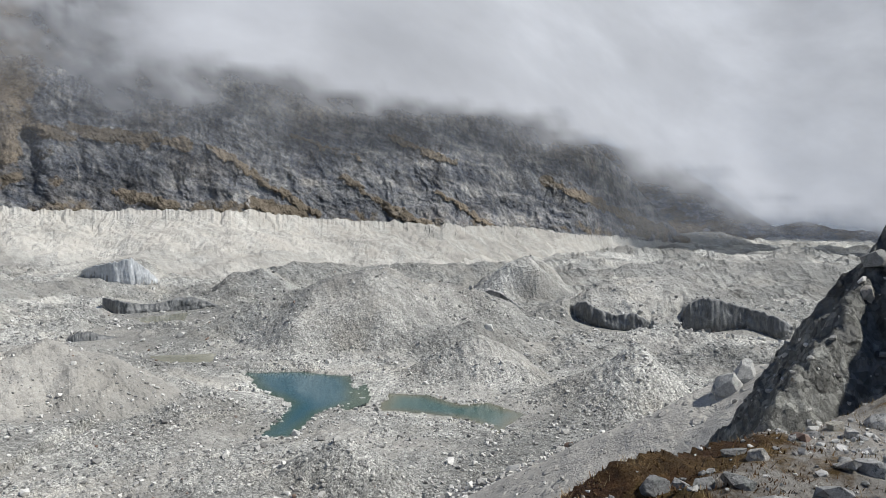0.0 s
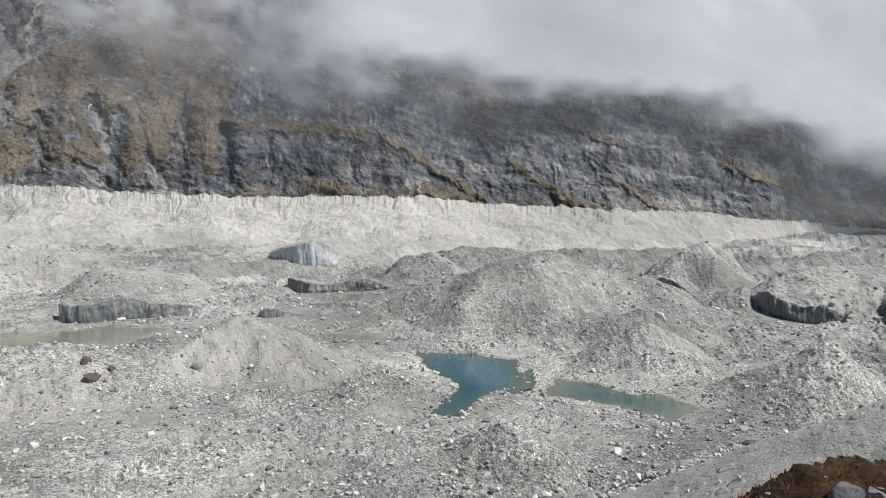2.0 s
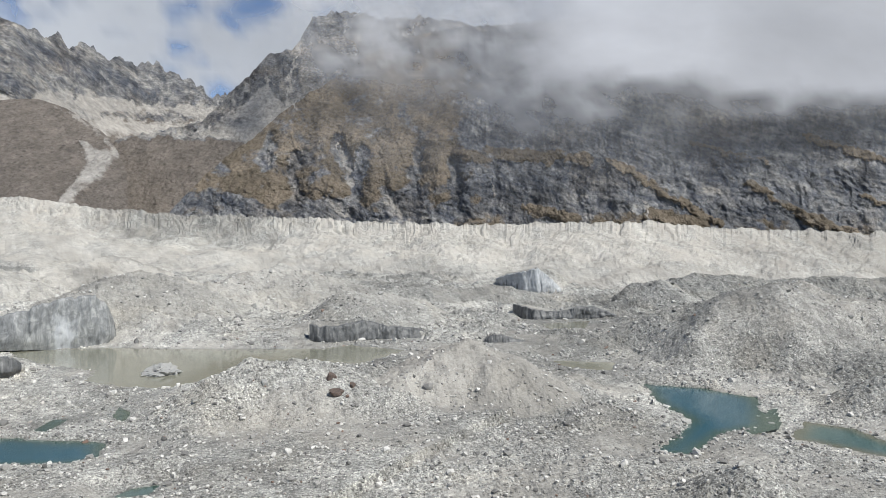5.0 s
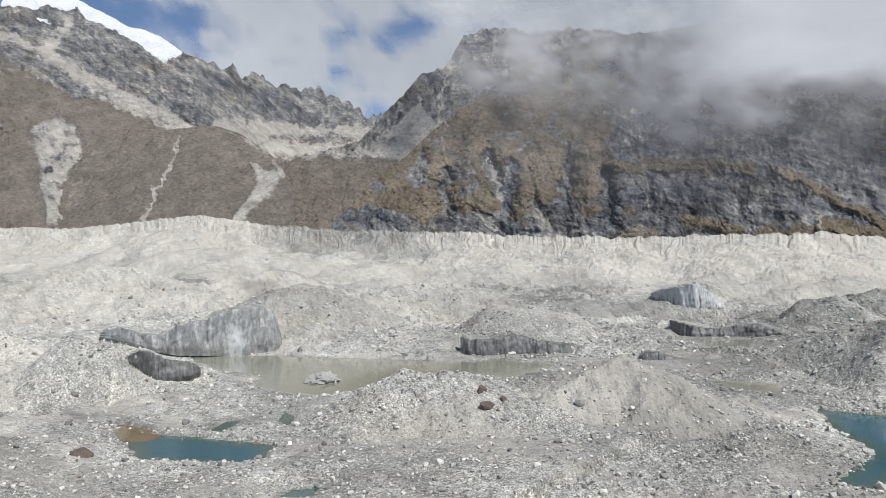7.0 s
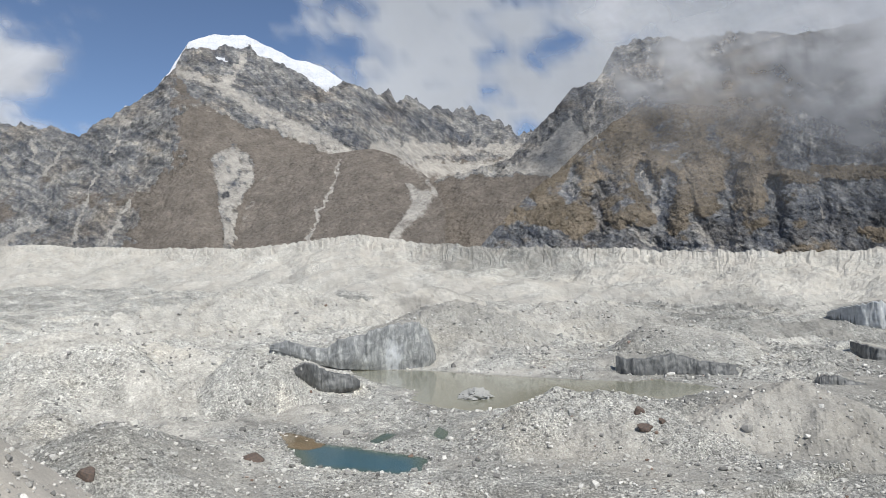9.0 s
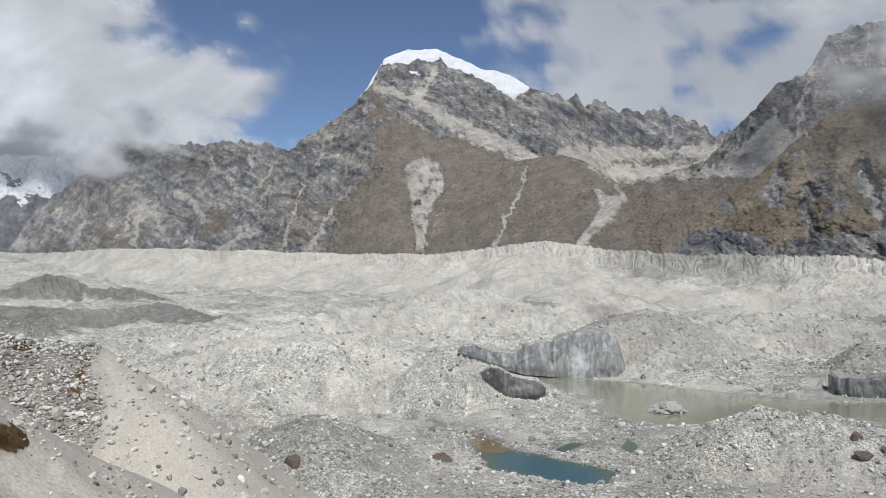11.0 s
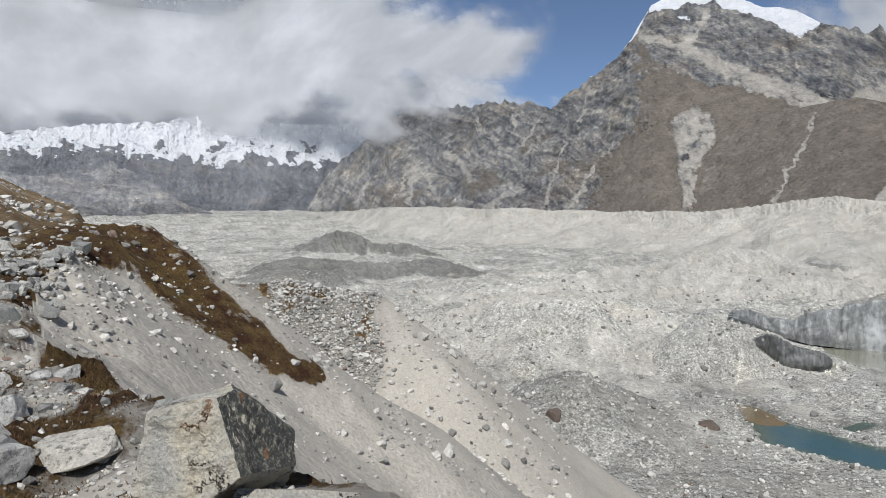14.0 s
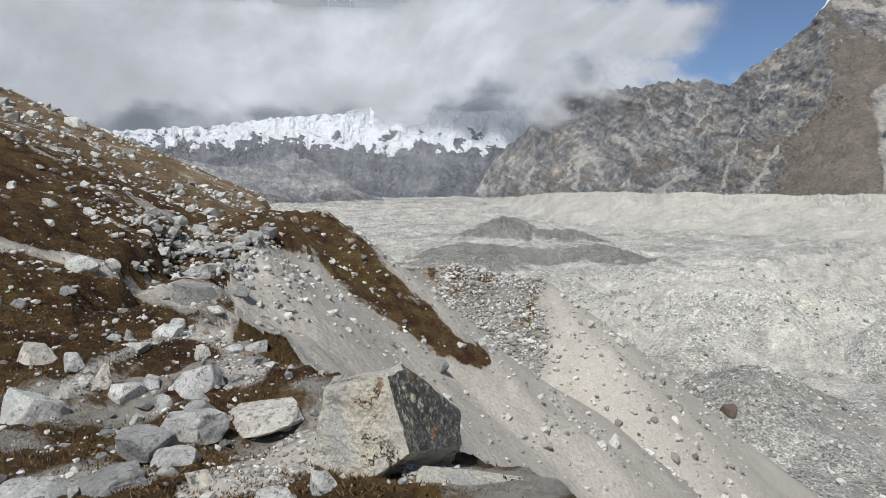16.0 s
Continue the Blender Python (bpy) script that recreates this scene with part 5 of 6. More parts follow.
def cloud(name, label, mat, span, heights, far, density, seed, pitch=0.42, puff=0.012, lean=0.75):
    """A bank of cloud: spans of bearing and elevation, its distance by bearing, how dense it is, how far it leans back."""
    b, e = np.arange(*span, pitch), np.arange(*heights, pitch)
    ee, bb = np.meshgrid(e, b, indexing="ij")
    n1 = fbm(bb / 10, ee / 5, 4, 0.5, seed)
    n2 = fbm(bb / 3.4 + 0.4 * n1, ee / 2.2, 4, 0.5, seed + 11)
    d = np.clip(density(bb, ee, n1, n2), 0, 1)
    te = np.tan(np.radians(ee))
    rr = far(bb) * (1 + puff * fbm(bb / 11, ee / 7, 2, 0.35, seed + 23)) / np.maximum(0.3, 1 - (lean(bb) if callable(lean) else lean) * te)
    rr = np.minimum(rr, 4900 * np.cos(np.radians(ee)))
    ob = grid_mesh(name, -np.sin(np.radians(bb)) * rr, np.cos(np.radians(bb)) * rr, rr * te, mat, (d,))
    return tagged(ob, label, "cloud", kind="structure")


def bank_density(b, e, n1, n2):
    base = np.interp(b, [-48, -29, -21.5, -13.5, -7, 3.7, 8, 16, 24, 28, 36, 39, 42, 46], [-1.5, -0.6, 0.8, 4.4, 7.2, 7.8, 9.3, 9.5, 9.2, 9.8, 10.4, 11.5, 15, 22])
    thick = step(-1.6, 3.2, e - base + 1.6 * n1 + 1.0 * n2)
    thin = 0.94 - 0.7 * step(17, 28, b) * (0.85 + 0.5 * n2)
    return (thick * thin * step(47, 40, b + 3 * n1) + 0.12 * step(2, 8, e) * step(48, 34, b)) * step(20.5 + 0.12 * np.maximum(b, 0), 16.8 + 0.12 * np.maximum(b, 0), e) * step(-46, -36, b) + 0.16 * step(-9, -15, b) * step(-1.9, -0.6, e) * step(6, 2, e)


def upstream_density(b, e, n1, n2):
    base = np.interp(b, [78, 79.6, 82, 85.7, 92, 96, 100, 108, 115, 122, 140], [16, 12.8, 10.6, 9.6, 9.2, 8.6, 7.9, 7.3, 6.6, 5.9, 5.5])
    roofline = np.interp(b, [79, 82, 86, 92, 96, 102, 110, 140], [15, 17, 18, 18.8, 21, 24, 26, 30])
    body = step(-1.0, 2.6, e - base + 1.9 * n1 + 1.2 * n2) * step(1.5, -1.5, e - roofline + 2.5 * n1 + 1.2 * n2)
    return body * step(78.5, 82.5, b + 1.5 * n1 + 0.7 * n2) * step(26, 21, e + n1)


def high_density(b, e, n1, n2):
    cover = np.interp(b, [-48, 38, 44, 52, 58, 62, 66, 71, 74, 79, 86, 100, 122, 130, 136], [1.2, 1.1, 0.85, 0.85, 0.7, 0.35, -0.3, -0.5, -0.55, -0.15, 0.4, 0.8, 1.1, 0.9, -0.4])
    low = 0.4 * step(14, 11, e) * step(72, 80, b)
    return step(0.15, 0.85, (cover + low + 0.55 * n1 + 0.4 * n2) * step(33, 24, e))


cloud("cloud_bank", "grey-white cloud hanging over the dark rock face", NEAR_CLOUD, (-48, 50), (-2, 25),
      lambda b: eased(b, [-48, -20, -11, 0, 16, 24, 31, 53], [1950, 1780, 1450, 1130, 1000, 1030, 1120, 1300], 6.0), bank_density, 201, lean=1.0)
cloud("cloud_bank", "grey cloud over the upper glacier hiding the summits", NEAR_CLOUD, (76, 150), (1, 27),
      lambda b: eased(b, [70, 76, 84, 92, 101, 150], [1450, 1640, 2000, 2500, 3900, 3950], 5.0), upstream_density, 231, lean=lambda b: 1.35 - 0.75 * step(88, 102, b))
cloud("valley_haze", "thin blue haze at the head of the glacier", NEAR_CLOUD, (80, 134), (1.6, 12),
      lambda b: np.interp(b, [80, 92, 98, 103, 134], [2000, 2500, 3050, 3200, 3200]), lambda b, e, n1, n2: (0.06 + 0.16 * step(92, 102, b)) * step(80, 88, b) * step(1.6, 3, e) * step(12, 6, e) * step(134, 128, b), 291, 0.6, 0.0, 0.3)
cloud("cloud_deck", "broken high white cloud before blue sky", HIGH_CLOUD, (-60, 160), (-1, 48),
      lambda b: 4960 + 0 * b, high_density, 261, 0.55, 0.0, 0.0)


# ---- stones ----
def stone_material():
    m, nt, bs = material("granite_stone", 0.9)
    g = Graph(nt)
    ri = nt.nodes.new("ShaderNodeNewGeometry").outputs["Random Per Island"]
    tone = g.ramp(ri, (0.0, (0.16, 0.158, 0.15)), (0.2, (0.33, 0.325, 0.305)), (0.6, (0.54, 0.53, 0.495)), (0.985, (0.75, 0.735, 0.69)), (0.992, (0.27, 0.2, 0.16)), (1.0, (0.2, 0.14, 0.11)))
    lichen = g.ramp(g.noise(7, 8, 0.7), (0.45, 0.0), (0.62, 0.55))
    c = g.mix(lichen, tone, g.mix(1.0, tone, (0.45, 0.45, 0.43), "MULTIPLY"))
    c = g.mix(0.6, c, g.mix(1.0, c, g.ramp(g.noise(25, 6, 0.7), (0.3, 0.7), (0.7, 1.3)), "MULTIPLY"))
    g.link(c, bs.inputs["Base Color"])
    g.bump(g.noise(9, 8, 0.65), 0.5, 0.06, bs)
    return m


STONE = stone_material()


def hull_rock(seed, flat=0.7):
    """A block with broken faces: vertices and triangles."""
    rnd = random.Random(seed)
    bm = bmesh.new()
    for k in range(11):
        up, a = -1 + 2 * (k + 0.5) / 11, k * 2.4 + rnd.uniform(-0.5, 0.5)
        w = math.sqrt(1 - up * up) ** 0.6
        q = rnd.uniform(0.78, 1.1)
        bm.verts.new((math.cos(a) * w * 0.5 * q, math.sin(a) * w * 0.38 * q, up * 0.34 * flat * q))
    bmesh.ops.convex_hull(bm, input=bm.verts)
    bmesh.ops.delete(bm, geom=[v for v in bm.verts if not v.link_faces], context="VERTS")
    bmesh.ops.triangulate(bm, faces=bm.faces)
    bm.verts.index_update()
    co = np.array([v.co for v in bm.verts])
    tri = np.array([[v.index for v in f.verts] for f in bm.faces])
    bm.free()
    return co, tri


ROCKS = [hull_rock(k, 0.75 + 0.1 * (k % 5)) for k in range(16)]


def scatter(name, label, category, x, y, size, seed, mat=None, sink=0.22, lift=0.0):
    """Many stones as one mesh, each sunk a little into the ground."""
    rs = np.random.RandomState(seed)
    z = ground_at(x, y)
    cos, tris, base = [], [], 0
    pick = rs.randint(len(ROCKS), size=len(x))
    for k, (co, tri) in enumerate(ROCKS):
        sel = np.where(pick == k)[0]
        if not len(sel):
            continue
        a, tilt = rs.rand(len(sel)) * 6.283, rs.randn(len(sel)) * 0.25
        p = co[None] * size[sel][:, None, None] * (0.8 + 0.4 * rs.rand(len(sel), 1, 3))
        ct, st = np.cos(tilt)[:, None], np.sin(tilt)[:, None]
        px, pz = p[..., 0] * ct - p[..., 2] * st, p[..., 0] * st + p[..., 2] * ct
        ca, sa = np.cos(a)[:, None], np.sin(a)[:, None]
        q = np.stack([px * ca - p[..., 1] * sa + x[sel][:, None], px * sa + p[..., 1] * ca + y[sel][:, None], pz + (z[sel] + size[sel] * (0.3 - sink) + lift)[:, None]], -1)
        cos.append(q.reshape(-1, 3))
        tris.append((tri[None] + (base + np.arange(len(sel)) * len(co))[:, None, None]).reshape(-1, 3))
        base += q.shape[0] * q.shape[1]
    co, tri = np.concatenate(cos), np.concatenate(tris)
    me = bpy.data.meshes.new(name)
    me.vertices.add(len(co))
    me.vertices.foreach_set("co", co.ravel())
    me.loops.add(tri.size)
    me.loops.foreach_set("vertex_index", tri.ravel().astype(np.int32))
    me.polygons.add(len(tri))
    me.polygons.foreach_set("loop_start", np.arange(0, tri.size, 3, dtype=np.int32))
    me.polygons.foreach_set("loop_total", np.full(len(tri), 3, dtype=np.int32))
    me.polygons.foreach_set("use_smooth", np.zeros(len(tri), bool))
    me.update()
    me.materials.append(mat or STONE)
    me.validate()
    return tagged(new(name, me), label, category, kind="stuff")


def dry(x, y, margin=0.3):
    """Which places are not in a pond."""
    ok = np.ones(len(x), bool)
    for name, water, label, ring, z in PONDS:
        c = ring.mean(0)
        near = np.hypot(x - c[0], y - c[1]) < np.hypot(*(ring - c).T).max() + 10
        hit = np.where(near)[0]
        ok[hit] &= ring_distance(x[hit], y[hit], ring) > margin
    return ok


def on_bearing(rs, count, b0, b1, d0, d1, power=1.0):
    b = np.radians(rs.uniform(b0, b1, count))
    d = d0 + (d1 - d0) * rs.rand(count) ** power
    return -np.sin(b) * d, np.cos(b) * d


def glacier_stones():
    rs = np.random.RandomState(5)
    x, y = on_bearing(rs, 72000, -33, 104, 105, 760, 1.4)
    s, n = along(x, y)
    dens = 0.5 + 0.75 * fbm(x / 35, y / 35, 4, 0.6, 301)
    dens = dens * step(0.5, 0.0, smooth_patches(x, y)) + 0.1
    keep = (rs.rand(len(x)) < dens) & dry(x, y) & (ground_at(x, y) < -25)
    x, y = x[keep], y[keep]
    d = np.hypot(x, y)
    size = np.exp(rs.randn(len(x)) * 0.5) * 0.78 * np.clip(d / 280, 0.65, 1.7)
    scatter("rubble_stones", "countless pale angular stones strewn over the glacier", "stones", x, y, np.clip(size, 0.4, 5.0), 6, None, 0.15)

    x, y = on_bearing(rs, 26000, -33, 104, 108, 300, 1.15)
    dens = 0.55 + 0.9 * fbm(x / 22, y / 22, 4, 0.6, 303)
    keep = (rs.rand(len(x)) < dens) & dry(x, y) & (ground_at(x, y) < -30)
    x, y = x[keep], y[keep]
    size = np.clip(np.exp(rs.randn(len(x)) * 0.5) * 0.75, 0.4, 3.2)
    scatter("rubble_blocks", "angular grey blocks thickly strewn over the near glacier", "stones", x, y, size, 7, None, 0.1)


glacier_stones()


def shore_stones():
    rs = np.random.RandomState(15)
    xs, ys = [], []
    for name, water, label, ring, z in PONDS[:4]:
        m = len(ring)
        k = rs.randint(m, size=260)
        t = rs.rand(260, 1)
        p = ring[k] * (1 - t) + ring[(k + 1) % m] * t
        c = ring.mean(0)
        out = p - c
        p = p + out / np.linalg.norm(out, axis=1, keepdims=True) * np.abs(rs.randn(260, 1)) * 4 + rs.randn(260, 2) * 0.8
        xs.append(p[:, 0])
        ys.append(p[:, 1])
    x, y = np.concatenate(xs), np.concatenate(ys)
    scatter("shore_stones", "pale boulders along the pond shores", "stones", x, y, np.exp(rs.randn(len(x)) * 0.5) * 0.85, 16)


shore_stones()


def moraine_stones():
    rs = np.random.RandomState(25)
    x1, y1 = on_bearing(rs, 19000, 78, 134, 7, 115, 1.0)
    x2, y2 = on_bearing(rs, 5000, -36, 6, 6, 130, 1.2)
    x, y = np.concatenate([x1, x2]), np.concatenate([y1, y2])
    d = np.hypot(x, y)
    s, n = along(x, y)
    e = np.interp(s, EDGE_S, EDGE_N)
    dens = np.where(n < e, 0.75, 0.5) * (0.6 + 0.9 * fbm(x / 6, y / 6, 4, 0.6, 311)) + 0.5 * (roof_gap(x, y, SPUR_B) < 9) + 0.25 * (roof_gap(x, y, SPUR_A) < 4) + 0.7 * (roof_gap(x, y, HUMP) < 9)
    keep = rs.rand(len(x)) < dens
    x, y, d = x[keep], y[keep], d[keep]
    size = np.exp(rs.randn(len(x)) * 0.6) * 0.1 * np.clip(d / 22, 0.4, 2.6)
    scatter("moraine_stones", "loose grey stones scattered over turf and sand", "stones", x, y, np.clip(size, 0.03, 1.1), 26)


moraine_stones()


ROCK_MESHES = []


def stone_mesh(k):
    """A shared mesh for single stones."""
    co, tri = ROCKS[k]
    me = bpy.data.meshes.new("stone")
    me.from_pydata(co.tolist(), [], tri.tolist())
    me.polygons.foreach_set("use_smooth", np.zeros(len(tri), bool))
    me.materials.append(PALE)
    return me


def single_stones(name, x, y, size, seed, parent=None, label="", group=""):
    """Stones as objects of their own that share a few meshes."""
    if not ROCK_MESHES:
        ROCK_MESHES.extend(stone_mesh(k) for k in range(len(ROCKS)))
    rnd = random.Random(seed)
    for px, py, pz, q in zip(x, y, ground_at(x, y), size):
        ob = new(name, ROCK_MESHES[rnd.randrange(len(ROCKS))])
        m = pose(px, py, pz + q * 0.1, rnd.gauss(0, 12), rnd.gauss(0, 12), rnd.uniform(0, 360)) @ Matrix.Diagonal((q, q * rnd.uniform(0.7, 1.1), q * rnd.uniform(0.7, 1.2), 1))
        if parent:
            ob.parent = parent
            ob.matrix_parent_inverse = parent.matrix_world.inverted()
        ob.matrix_world = m
        if label:
            tagged(ob, label, "stone", group)


def trail_gravel():
    """Pebbles of the trodden ground."""
    rs = np.random.RandomState(65)
    x1, y1 = on_bearing(rs, 15000, 99, 134, 4.3, 20, 1.0)
    x2, y2 = on_bearing(rs, 5000, -36, -8, 4.3, 12, 1.0)
    x, y = np.concatenate([x1, x2]), np.concatenate([y1, y2])
    s, n = along(x, y)
    keep = (n < np.interp(s, EDGE_S, EDGE_N) + 0.2) & (rs.rand(len(x)) < np.where(cover_at(TURF, x, y) < 0.4, 0.9, 0.12))
    x, y = x[keep], y[keep]
    scatter("trail_gravel", "small grey and tan pebbles on trodden ground", "pebbles", x, y, np.clip(np.exp(rs.randn(len(x)) * 0.6) * 0.035, 0.014, 0.16), 66)


def crest_pile():
    rs = np.random.RandomState(35)
    b, d = rs.uniform(112.5, 122.5, 300), rs.normal(27, 2.0, 300)
    x, y = -np.sin(np.radians(b)) * d, np.cos(np.radians(b)) * d
    s, n = along(x, y)
    over = n > np.interp(s, EDGE_S, EDGE_N) + 0.6
    x, y = np.where(over, x * 0.93, x), np.where(over, y * 0.93 - 1.2, y)
    pile = new("rock_pile")
    pile.matrix_world = pose(*polar(118, 27, -1.5))
    bpy.context.view_layer.update()
    tagged(pile, "jumbled pale grey blocks piled along the brown crest", "rock pile")
    single_stones("block", x, y, np.clip(np.exp(rs.randn(300) * 0.55) * 0.3, 0.1, 0.9), 36, pile)
    b, d = rs.uniform(111, 126, 700), rs.normal(27, 2.6, 700)
    x, y = -np.sin(np.radians(b)) * d, np.cos(np.radians(b)) * d
    scatter("crest_gravel", "small broken stones between the piled blocks", "stones", x, y, np.clip(np.exp(rs.randn(700) * 0.5) * 0.16, 0.06, 0.4), 37)


def path_stones():
    rs = np.random.RandomState(45)
    x1, y1 = on_bearing(rs, 300, 103, 133, 5.2, 24, 1.0)
    x2, y2 = on_bearing(rs, 120, -34, -10, 4.8, 9, 1.0)
    x, y = np.concatenate([x1, x2]), np.concatenate([y1, y2])
    s, n = along(x, y)
    keep = n < np.interp(s, EDGE_S, EDGE_N)
    x, y = x[keep], y[keep]
    x, y = x[:280], y[:280]
    size = np.clip(np.exp(rs.randn(len(x)) * 0.6) * 0.085, 0.04, 0.3)
    single_stones("stone", x, y, size, 46, None, "small grey stone half sunk in turf", "stones on the moraine")


# ---- single rocks on the moraine and the glacier ----
def sight(b, e):
    """Where a sight line at bearing b and elevation e meets the ground."""
    d = np.geomspace(2.0, 1500, 2600)
    x, y = -math.sin(radians(b)) * d, math.cos(radians(b)) * d
    under = np.where(d * math.tan(radians(e)) < ground_at(x, y))[0]
    k = under[0] if len(under) else 300
    return float(x[k]), float(y[k]), float(d[k])


def boulder_material():
    """Cream granite with cracks; black lichen, with that side's shade painted in, on the face that looks across the
    path.
    """
    m, nt, bs = material("lichen_granite", 0.85)
    g = Graph(nt)
    warm = g.ramp(g.noise(1.3, 6, 0.6, None, 0.6), (0.34, (0.52, 0.515, 0.48)), (0.48, (0.68, 0.645, 0.55)), (0.58, (0.74, 0.67, 0.52)), (0.7, (0.6, 0.59, 0.54)))
    grain = g.ramp(g.noise(38, 7, 0.78), (0.3, 0.62), (0.7, 1.28))
    c = g.mix(1.0, warm, grain, "MULTIPLY")
    specks = g.ramp(g.noise(16, 8, 0.75), (0.6, 0.0), (0.66, 0.7))
    c = g.mix(specks, c, (0.17, 0.17, 0.155))
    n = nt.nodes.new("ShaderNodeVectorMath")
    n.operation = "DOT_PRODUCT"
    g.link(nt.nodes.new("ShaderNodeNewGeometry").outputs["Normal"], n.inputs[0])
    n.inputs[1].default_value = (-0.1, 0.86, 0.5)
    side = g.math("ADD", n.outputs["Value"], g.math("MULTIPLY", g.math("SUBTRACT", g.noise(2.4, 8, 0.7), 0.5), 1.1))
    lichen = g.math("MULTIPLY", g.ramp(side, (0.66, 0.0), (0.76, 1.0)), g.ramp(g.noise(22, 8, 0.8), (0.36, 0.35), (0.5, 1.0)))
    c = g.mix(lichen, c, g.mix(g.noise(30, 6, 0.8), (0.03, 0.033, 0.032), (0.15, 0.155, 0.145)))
    lines = nt.nodes.new("ShaderNodeTexVoronoi")
    lines.feature = "DISTANCE_TO_EDGE"
    lines.inputs["Scale"].default_value = 1.5
    shift = nt.nodes.new("ShaderNodeVectorMath")
    wob = nt.nodes.new("ShaderNodeTexNoise")
    g.put(wob, Scale=2.5, Detail=7.0, Roughness=0.65)
    g.link(g.pos, wob.inputs["Vector"])
    g.link(g.pos, shift.inputs[0])
    g.link(wob.outputs["Color"], shift.inputs[1])
    g.link(shift.outputs[0], lines.inputs["Vector"])
    crack = g.math("MULTIPLY", g.ramp(lines.outputs["Distance"], (0.006, 1.0), (0.016, 0.0)), g.ramp(g.noise(1.8, 4), (0.46, 0.0), (0.54, 1.0)))
    rust = g.math("MULTIPLY", g.ramp(lines.outputs["Distance"], (0.01, 0.8), (0.06, 0.0)), g.ramp(g.noise(2.3, 5, 0.6), (0.56, 0.0), (0.64, 1.0)))
    c = g.mix(rust, c, (0.3, 0.14, 0.05))
    c = g.mix(crack, c, (0.05, 0.045, 0.04))
    g.link(c, bs.inputs["Base Color"])
    h = g.math("SUBTRACT", g.noise(4, 11, 0.7), g.math("MULTIPLY", crack, 0.35))
    g.bump(h, 1.0, 0.16, bs)
    return m


def pale_rock_material(name, k):
    m, nt, bs = material(name, 0.9)
    g = Graph(nt)
    oi = nt.nodes.new("ShaderNodeObjectInfo").outputs["Random"]
    tone = g.ramp(oi, *((p, tuple(k * v for v in q)) for p, q in ((0.0, (0.24, 0.24, 0.23)), (0.3, (0.4, 0.398, 0.38)), (0.8, (0.55, 0.545, 0.515)), (1.0, (0.5, 0.46, 0.39)))))
    c = g.mix(1.0, tone, g.ramp(g.noise(34, 8, 0.78), (0.3, 0.6), (0.7, 1.25)), "MULTIPLY")
    c = g.mix(1.0, c, g.ramp(g.noise(3.0, 5, 0.6), (0.35, 0.75), (0.65, 1.12)), "MULTIPLY")
    spots = g.ramp(g.noise(15, 9, 0.78), (0.53, 0.0), (0.6, 0.85))
    c = g.mix(spots, c, (0.13, 0.135, 0.125))
    tint = g.ramp(g.noise(2.1, 5, 0.6), (0.55, 0.0), (0.7, 0.5))
    c = g.mix(tint, c, g.mix(1.0, c, (0.86, 1.0, 0.9), "MULTIPLY"))
    g.link(c, bs.inputs["Base Color"])
    g.bump(g.noise(7, 11, 0.72), 0.9, 0.08, bs)
    return m


def rusty_material():
    m, nt, bs = material("rusty_schist", 0.9)
    g = Graph(nt)
    g.link(g.ramp(g.noise(1.5, 8, 0.7), (0.3, (0.06, 0.05, 0.045)), (0.5, (0.13, 0.105, 0.09)), (0.7, (0.2, 0.13, 0.1))), bs.inputs["Base Color"])
    g.bump(g.noise(2, 8, 0.7), 0.7, 0.3, bs)
    return m


BOULDER, PALE, BRIGHT, RUSTY = boulder_material(), pale_rock_material("grey_granite", 1.0), pale_rock_material("pale_granite", 1.35), rusty_material()
crest_pile()
path_stones()


def cut_rock(name, planes, radius, mat, seed, level=4, rough=0.03, grain=2.5):
    """A rock hewn from a ball: each plane (normal, distance) takes off what lies beyond it."""
    bm = bmesh.new()
    bmesh.ops.create_icosphere(bm, subdivisions=level, radius=radius)
    cuts = [(Vector(n).normalized(), d) for n, d in planes]
    for v in bm.verts:
        p = v.co.copy()
        for n, d in cuts * 2:
            over = p.dot(n) - d
            if over > 0:
                p -= n * over * 0.985
        q = p * grain / radius + Vector((seed * 3.1, seed * 1.7, 0))
        w = noise.fractal(q, 0.9, 2.1, 5)
        chip = max(0.0, noise.noise(q * 0.9) - 0.25)
        v.co = p * (1 + rough * w - 0.25 * rough / 0.03 * 0.2 * chip)
    for f in bm.faces:
        f.smooth = False
    me = bpy.data.meshes.new(name)
    bm.to_mesh(me)
    bm.free()
    me.materials.append(mat)
    return new(name, me)


def turned(place, face):
    """A pose whose x points right, y away and z up as seen along bearing face."""
    return Matrix.Translation(place) @ Matrix.Rotation(radians(face), 4, "Z")


